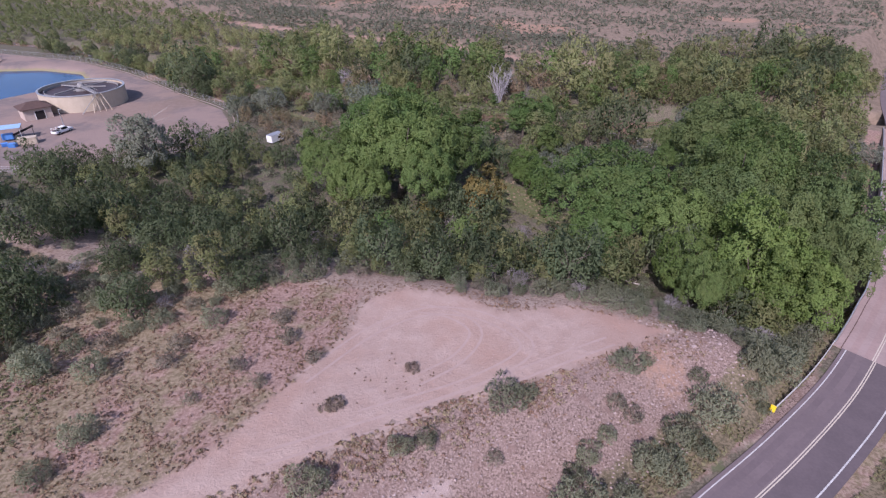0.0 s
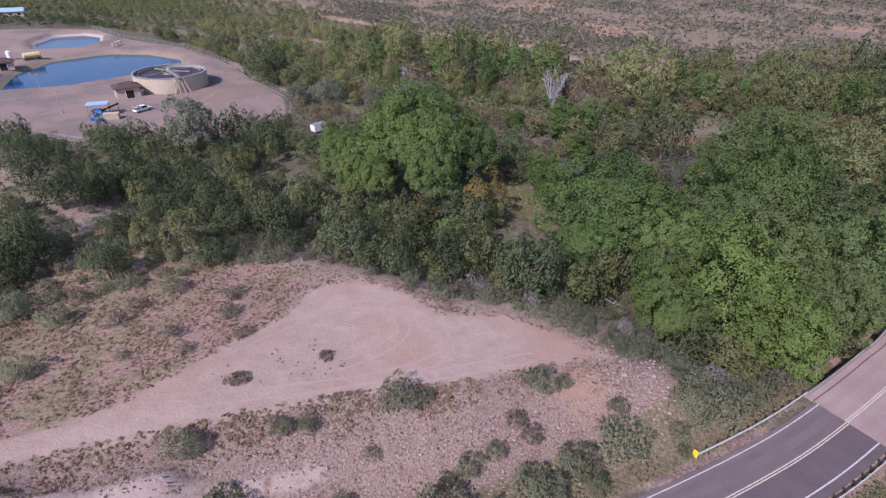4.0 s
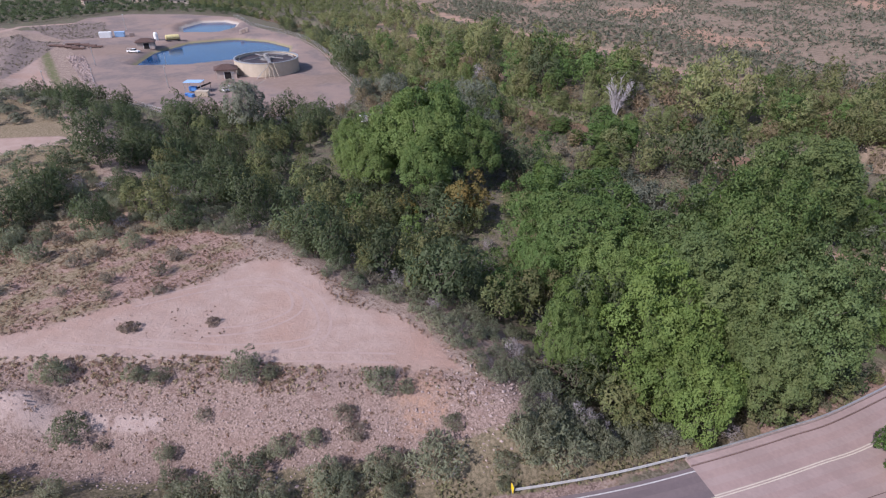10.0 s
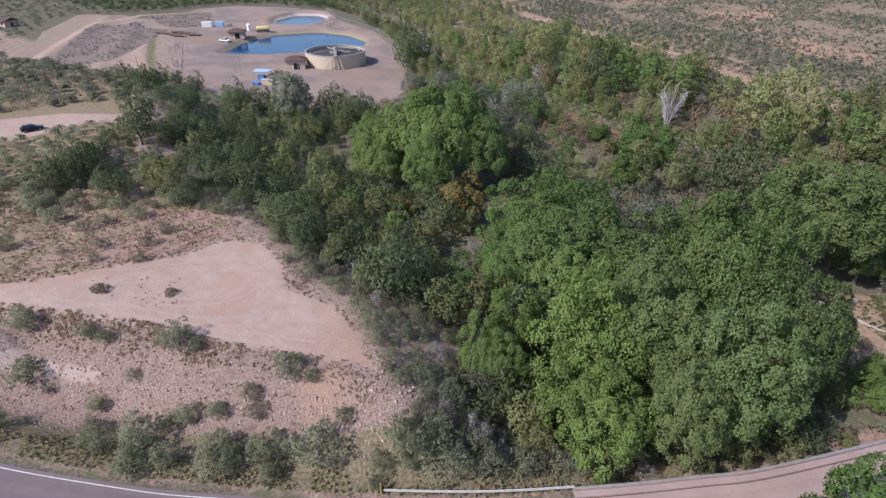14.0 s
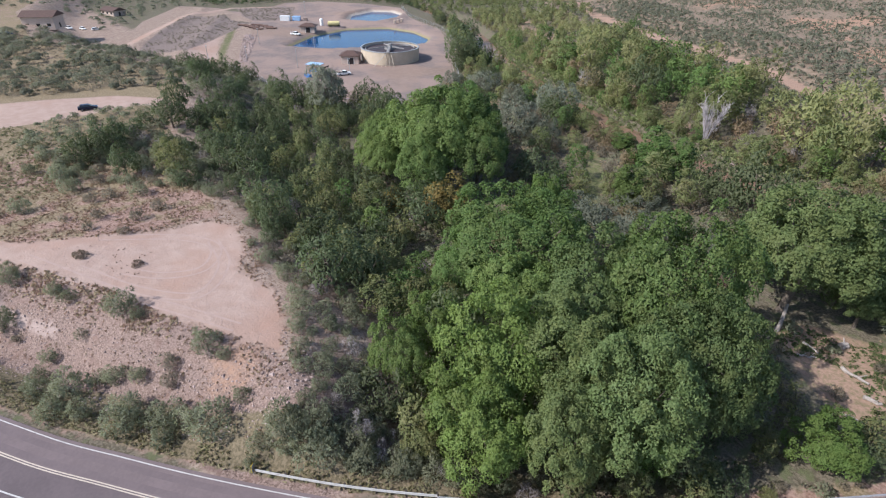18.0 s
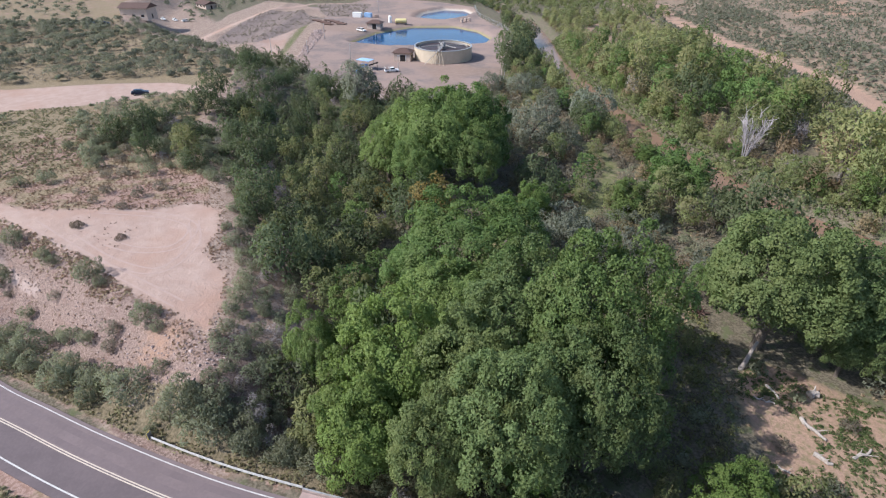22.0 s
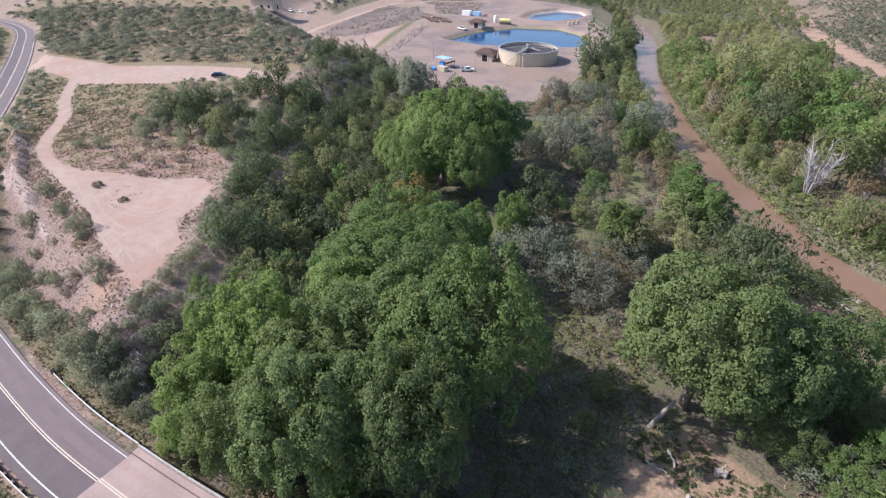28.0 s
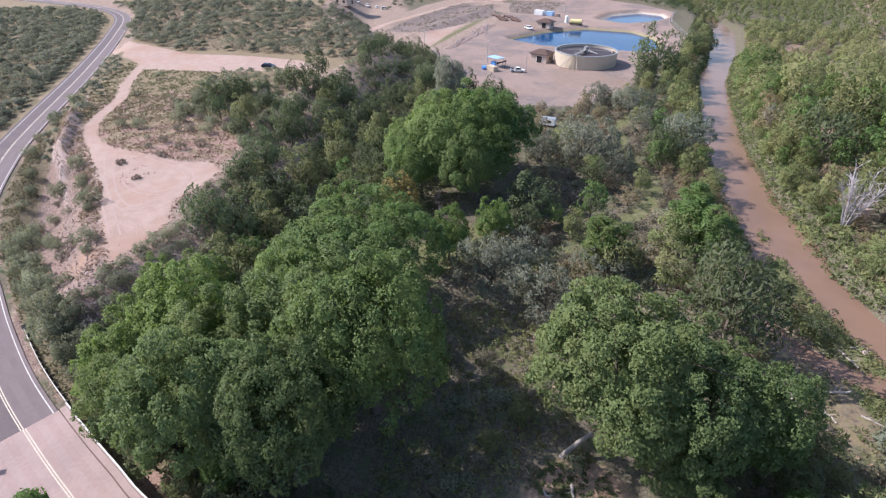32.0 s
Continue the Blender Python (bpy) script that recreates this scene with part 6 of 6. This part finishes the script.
bmesh.ops.create_cone(bm, cap_ends=True, segments=20, radius1=1.0, radius2=1.0, depth=3.2, matrix=Matrix.Translation((0, 0, 1.6)))
part("shell", bm, WHITE, t)
bm = bmesh.new()
bmesh.ops.create_cone(bm, cap_ends=True, segments=20, radius1=1.05, radius2=0.3, depth=0.6, matrix=Matrix.Translation((0, 0, 3.5)))
part("top", bm, WHITE, t)
t.matrix_basis = pose(-214, 199, YARD)

# racks of rusty brown pipes
for k in range(8):
    t = tagged(new("pipe_stack"), "stack of rusty brown pipes lying on sleepers", "pipes", group="pipe stacks")
    for j in range(4):
        bm = bmesh.new()
        rod(bm, (-3.0, j * 0.5 - 0.75, 0.5), (3.0, j * 0.5 - 0.75, 0.5), 0.24, 8)
        part("pipe", bm, RUST, t)
    for px in (-2.0, 2.0):
        boxed("sleeper", POST_WOOD, t, px, 0, 0, 0.25, 2.3, 0.28)
    i, j = divmod(k, 4)
    t.matrix_basis = pose(-240 + j * 5.2 + i * 3.0, 164 + i * 6.5 + j * 1.6 - j * j * 0.4, YARD, 0, 0, 35 + (k % 3) * 6)

# light poles
for x, y, h in ((-130, 138, 7.5), (-109.5, 149.5, 5.5), (-169, 168, 6.5), (-161, 114, 7), (-186, 148, 7), (-159, 129.5, 5), (-254, 211, 8)):
    t = tagged(new("light_pole"), "slim grey light pole in the works yard", "light pole", group="light poles")
    bm = bmesh.new()
    tube(bm, [Vector((0, 0, -0.3)), Vector((0, 0, h))], [0.14, 0.09], 8)
    part("pole", bm, STEEL, t)
    boxed("lamp_head", STEEL, t, 0.35, 0, h - 0.1, 0.9, 0.3, 0.16)
    boxed("footing", CONCRETE, t, 0, 0, -0.2, 0.6, 0.6, 0.4)
    t.matrix_basis = pose(x, y, z_at(x, y))

# chain-link fence round the yard
fence = tagged(new("fence"), "grey wire fence on thin posts round the works yard", "fence")
FENCE = spline([(-150, 116.5, 0), (-122, 117.5, 0), (-97, 115.5, 0), (-79, 122, 0), (-65, 136, 0), (-61, 153, 0), (-70, 171, 0), (-94, 191.5, 0), (-126, 220.5, 0), (-160, 242.5, 0), (-208, 258.5, 0), (-243, 279, 0)], 3.2)
FENCE = [Vector((p.x, p.y, z_at(p.x, p.y))) for p in FENCE]
for p in FENCE:
    bm = bmesh.new()
    tube(bm, [p + Vector((0, 0, -0.4)), p + Vector((0, 0, 1.9))], [0.05, 0.045], 6)
    part("post", bm, STEEL, fence)
for h in (0.1, 0.55, 1.0, 1.45, 1.85):
    bm = bmesh.new()
    tube(bm, [p + Vector((0, 0, h)) for p in FENCE], [0.022 if h < 1.8 else 0.035] * len(FENCE), 4)
    part("wire", bm, STEEL, fence)

kerb_line = [Vector((p.x, p.y, z_at(p.x, p.y) + 0.1)) for p in offset(FENCE, 1.2)]
tagged(part("yard_kerb", ribbon(bmesh.new(), kerb_line, 0.14, -0.14, 0.0, 0.3), CONCRETE), "pale concrete kerb along the edge of the works yard", "kerb", kind="structure")

# trailer by the grassy path
t = tagged(new("box_trailer"), "small white box trailer parked in the brush", "trailer")
part("body", box(bmesh.new(), 0, 0, 0.6, 4.4, 2.1, 1.9, 0, 0.08), WHITE, t)
boxed("roof", STEEL, t, 0, 0, 2.5, 4.3, 2.0, 0.08)
boxed("window", GLASSY, t, 0.6, -1.06, 1.4, 1.1, 0.04, 0.6)
boxed("drawbar", DARK, t, 2.9, 0, 0.5, 1.5, 0.15, 0.12)
for py in (-0.95, 0.95):
    wheel(t, -0.2, py, 0.36)
t.matrix_basis = pose(-46, 140.0, z_at(-46, 140.0), 0, 0, 60)


# ---- far house and its yard ----
def house(x, y, w, d, h, turn, roof, label):
    t = tagged(new("house"), label, "house")
    part("wall", box(bmesh.new(), 0, 0, -0.5, w, d, h + 0.5), STUCCO, t)
    bm = bmesh.new()
    ov = 0.8
    v = [bm.verts.new(c) for c in ((-w / 2 - ov, -d / 2 - ov, h), (w / 2 + ov, -d / 2 - ov, h), (w / 2 + ov, d / 2 + ov, h), (-w / 2 - ov, d / 2 + ov, h), (-w / 2 - ov, 0, h + d * 0.22), (w / 2 + ov, 0, h + d * 0.22))]
    for f in ((0, 1, 5, 4), (2, 3, 4, 5), (0, 4, 3), (1, 2, 5), (3, 2, 1, 0)):
        bm.faces.new([v[k] for k in f])
    part("roof", bm, roof, t, "low pitched roof")
    for k in range(3):
        win = boxed("window", GLASSY, t, -w / 2 + w * (k + 0.5) / 3, -d / 2 - 0.02, 1.0, 1.6, 0.08, 1.3)
        boxed("frame", WHITE, win, -w / 2 + w * (k + 0.5) / 3, -d / 2 - 0.05, 0.9, 1.9, 0.06, 0.1)
    boxed("door", DARK, t, w / 2 + 0.02, 0, 0, 0.08, 1.2, 2.1)
    t.matrix_basis = pose(x, y, z_at(x, y), 0, 0, turn)


house(-253, 73, 14, 10, 5.2, 55, ROOF_BROWN, "two-storey tan house with a brown roof")
house(-330, 120, 12, 8, 3.0, 20, ROOF_BROWN, "low tan house with a brown roof")
house(-336, 315, 14, 9, 3.2, 40, BLUE_SHEET, "low house with a blue sheet roof among trees")
house(-378, 274, 13, 9, 3.2, 70, ROOF_BROWN, "low house with a reddish roof among trees")
house(-358, 300, 12, 9, 3.2, 30, RUST, "low house with a rusty roof among trees")

# ---- dead wood ----
own = np.random.default_rng(5)
dead = tagged(new("dead_tree"), "bleached leafless tree with many upright branches", "tree")
SILVER_WOOD = plain("silvery_dead_wood", (0.44, 0.405, 0.415), (0.34, 0.31, 0.32), 3.0, 0.9)
for k in range(11):
    bm = bmesh.new()
    a = 2 * math.pi * k / 11 + own.uniform(-0.2, 0.2)
    base = Vector((math.cos(a) * 0.35, math.sin(a) * 0.35, 0.2))
    out = Vector((math.cos(a), math.sin(a), 0)) * own.uniform(1.0, 4.4)
    end = base + out + Vector((0, 0, own.uniform(8.5, 12.0)))
    mid = base.lerp(end, 0.45) - out * 0.1
    tube(bm, [base - Vector((0, 0, 0.6)), mid, end], [0.17, 0.10, 0.03], 5)
    for j in range(30):
        f = own.uniform(0.25, 0.97)
        s0 = base.lerp(mid, f / 0.45) if f < 0.45 else mid.lerp(end, (f - 0.45) / 0.55)
        e0 = s0 + out.normalized() * own.uniform(-0.5, 1.3) + Vector((own.normal(0, 0.7), own.normal(0, 0.7), own.uniform(0.8, 2.4)))
        tube(bm, [s0, s0.lerp(e0, 0.5) + Vector((0, 0, 0.12)), e0], [0.045, 0.034, 0.018], 3)
    part("branch", bm, SILVER_WOOD, dead)
bm = bmesh.new()
tube(bm, [Vector((0, 0, -0.6)), Vector((0, 0, 0.6)), Vector((0, 0, 1.6))], [0.7, 0.5, 0.3], 8)
part("trunk", bm, DEAD, dead)
dead.matrix_basis = pose(18.2, 181, z_at(18.2, 181))

snag = tagged(new("half_dead_tree"), "tall half-dead tree with bare upper branches", "tree")
corners, normals = crown_leaves(own, 4.0, 6.6, 1.5, 34, 1.35, 0.36, 130)
c = new("crown", leaf_mesh("crown", corners, normals, LEAF["silver"]))
c.parent = snag
bm = limbs(own, 14.0, 0.4, 3.4, 10, 8)
part("trunk", bm, GREY_BARK, snag)
snag.matrix_basis = pose(-67.5, 114, z_at(-67.5, 114)) @ Matrix.Scale(1.15, 4)

# the leaning trunk at the edge of the glade
t = tagged(new("leaning_trunk"), "thick pale leaning trunk at the edge of the glade", "tree trunk")
bm = bmesh.new()
tube(bm, [Vector((62.6, 110.2, -7.0)), Vector((62.8, 111.0, -5.2)), Vector((62.5, 112.4, -4.0)), Vector((62.2, 113.8, -3.2))], [0.44, 0.3, 0.25, 0.2], 9)
part("stem", bm, GREY_BARK, t)


def log(x, y, length, r, turn, label):
    t = tagged(new("fallen_log"), label, "log", group="fallen logs")
    bm = bmesh.new()
    pts = [Vector((-length / 2 + length * k / 5, own.normal(0, 0.12), r * 0.8 + own.normal(0, 0.05))) for k in range(6)]
    tube(bm, pts, [r * (1.1 - 0.1 * k) for k in range(6)], 8)
    part("stem", bm, DEAD, t)
    for j in range(3):
        bm = bmesh.new()
        s0 = pts[1 + j]
        tube(bm, [s0, s0 + Vector((own.uniform(0.3, 0.8), own.uniform(-1, 1), 0.5))], [r * 0.35, r * 0.1], 5)
        part("stub", bm, DEAD, t)
    t.matrix_basis = pose(x, y, z_at(x, y), 0, 0, turn)


for x, y, length, r, turn in ((67.4, 110.2, 2.4, 0.17, -17), (67.6, 108.0, 2.4, 0.14, 25), (73.2, 108.6, 3.4, 0.24, -8), (76, 105.4, 1.9, 0.28, 8), (75, 100.5, 2.6, 0.14, 15), (70.3, 114.2, 1.2, 0.5, 60),
                              (47, 163, 5, 0.25, 20), (56, 150, 4, 0.25, 80), (52, 155, 4.5, 0.2, 50), (78, 110, 3.0, 0.2, 75), (27, 89, 3.5, 0.18, 30), (31, 73, 5, 0.16, -35), (59, 146, 3.5, 0.2, 10), (45, 158, 3.2, 0.14, -20), (48.5, 160, 2.6, 0.12, 65), (50, 157, 3.8, 0.16, 5), (54, 160, 2.8, 0.13, -40), (43, 162.2, 2.4, 0.12, 30), (57, 143, 3.0, 0.14, -30), (61, 151, 2.6, 0.12, 40), (55.5, 146.5, 2.2, 0.16, 70)):
    log(x, y, length, r, turn, "bleached fallen log on sandy ground" if r > 0.2 else "thin bleached fallen branch on the ground")
t = tagged(new("root_ball"), "upturned tangle of reddish roots at the edge of the glade", "roots")
for k in range(34):
    bm = bmesh.new()
    a, b = own.uniform(0, 6.28), own.uniform(0.1, 1.4)
    d = Vector((math.cos(a) * math.cos(b), math.sin(a) * math.cos(b), math.sin(b)))
    tube(bm, [Vector((0, 0, 0.1)), d * 0.9 + Vector((0, 0, 0.1)), d * own.uniform(1.3, 2.1) + Vector((own.normal(0, 0.3), own.normal(0, 0.3), -0.2))], [0.14, 0.09, 0.03], 4)
    part("root", bm, RUST, t)
t.matrix_basis = pose(52.2, 116.2, z_at(52.2, 116.2))


# ---- stones ----
def stones(name, points, lo, hi, label, seed):
    """Loose angular stones, all in one mesh."""
    r = np.random.default_rng(seed)
    base = np.array([(1, 0, 0), (-1, 0, 0), (0, 1, 0), (0, -1, 0), (0, 0, 1), (0, 0, -1)], float)
    tri = np.array([(0, 2, 4), (2, 1, 4), (1, 3, 4), (3, 0, 4), (2, 0, 5), (1, 2, 5), (3, 1, 5), (0, 3, 5)])
    px, py = np.array([p[0] for p in points]), np.array([p[1] for p in points])
    pz = height(px, py)
    V, F = [], []
    for k in range(len(points)):
        s = r.uniform(lo, hi) * r.uniform(0.6, 1.3, 3)
        a = r.uniform(0, 6.28)
        v = (base + r.normal(0, 0.18, base.shape)) * s
        c, q = math.cos(a), math.sin(a)
        v = np.stack([v[:, 0] * c - v[:, 1] * q + px[k], v[:, 0] * q + v[:, 1] * c + py[k], v[:, 2] * 0.7 + pz[k] + s[2] * 0.2], 1)
        F.append(tri + len(V) * 6)
        V.append(v)
    me = bpy.data.meshes.new(name)
    me.from_pydata(np.concatenate(V).tolist(), [], np.concatenate(F).tolist())
    me.materials.append(ROCK)
    return tagged(new(name, me), label, "stones", kind="stuff")


def on_slope(a, b):
    up = inside(a, b, UPLAND)
    return (up < -3.5) & (up > -12) & (road_at(a, b)[0] > 7) & (b - 0.62 * a < 34)


stones("slope_stones", scatter([(-45, 8), (-30, 24), (0, 40), (26, 52), (37, 50), (36, 40), (10, 24), (-20, 10)], 0.42, lambda a, b: on_slope(a, b) & (waves(a, b, 3.1) + 0.6 * waves(a, b, 1.3) > -0.45), 111), 0.05, 0.19, "pale loose stones on the cut slope above the road", 112)
stones("loose_rocks", scatter([(25, 44.5), (33, 45.5), (37, 47.5), (37, 51), (30, 53.5), (23, 53)], 0.55, lambda a, b: (inside(a, b, PAD) < 0) & (waves(a, b, 2.2) > -0.4), 117), 0.06, 0.26, "pale broken rock on the tip of the spur", 118)
stones("channel_stones", scatter([(-151, 122), (-153, 127), (-210, 158), (-212, 152)], 0.9, None, 113), 0.3, 0.8, "pale riprap stones lining a channel", 114)
stones("bank_stones", scatter([(-20, 190), (30, 172), (62, 150), (66, 158), (40, 172), (10, 192)], 2.6, None, 115), 0.15, 0.5, "pale stones and flood debris by the river", 116)
stones("pad_gravel", scatter([(-26, 28), (-10, 57), (2, 58.5), (8, 55), (16, 56.5), (28, 51.5), (18, 46), (2, 39.4)], 0.42, lambda a, b: (inside(a, b, PAD) > -0.6) & (np.random.default_rng(3).uniform(0, 1, a.shape) < 0.1 + 0.75 * smooth(a - 0.4 * b, -22, 4)) & (waves(a, b, 3.3) + 0.5 * waves(a, b, 1.2) > -0.2), 181), 0.03, 0.085, "loose gravel strewn over the bare pad", 182)
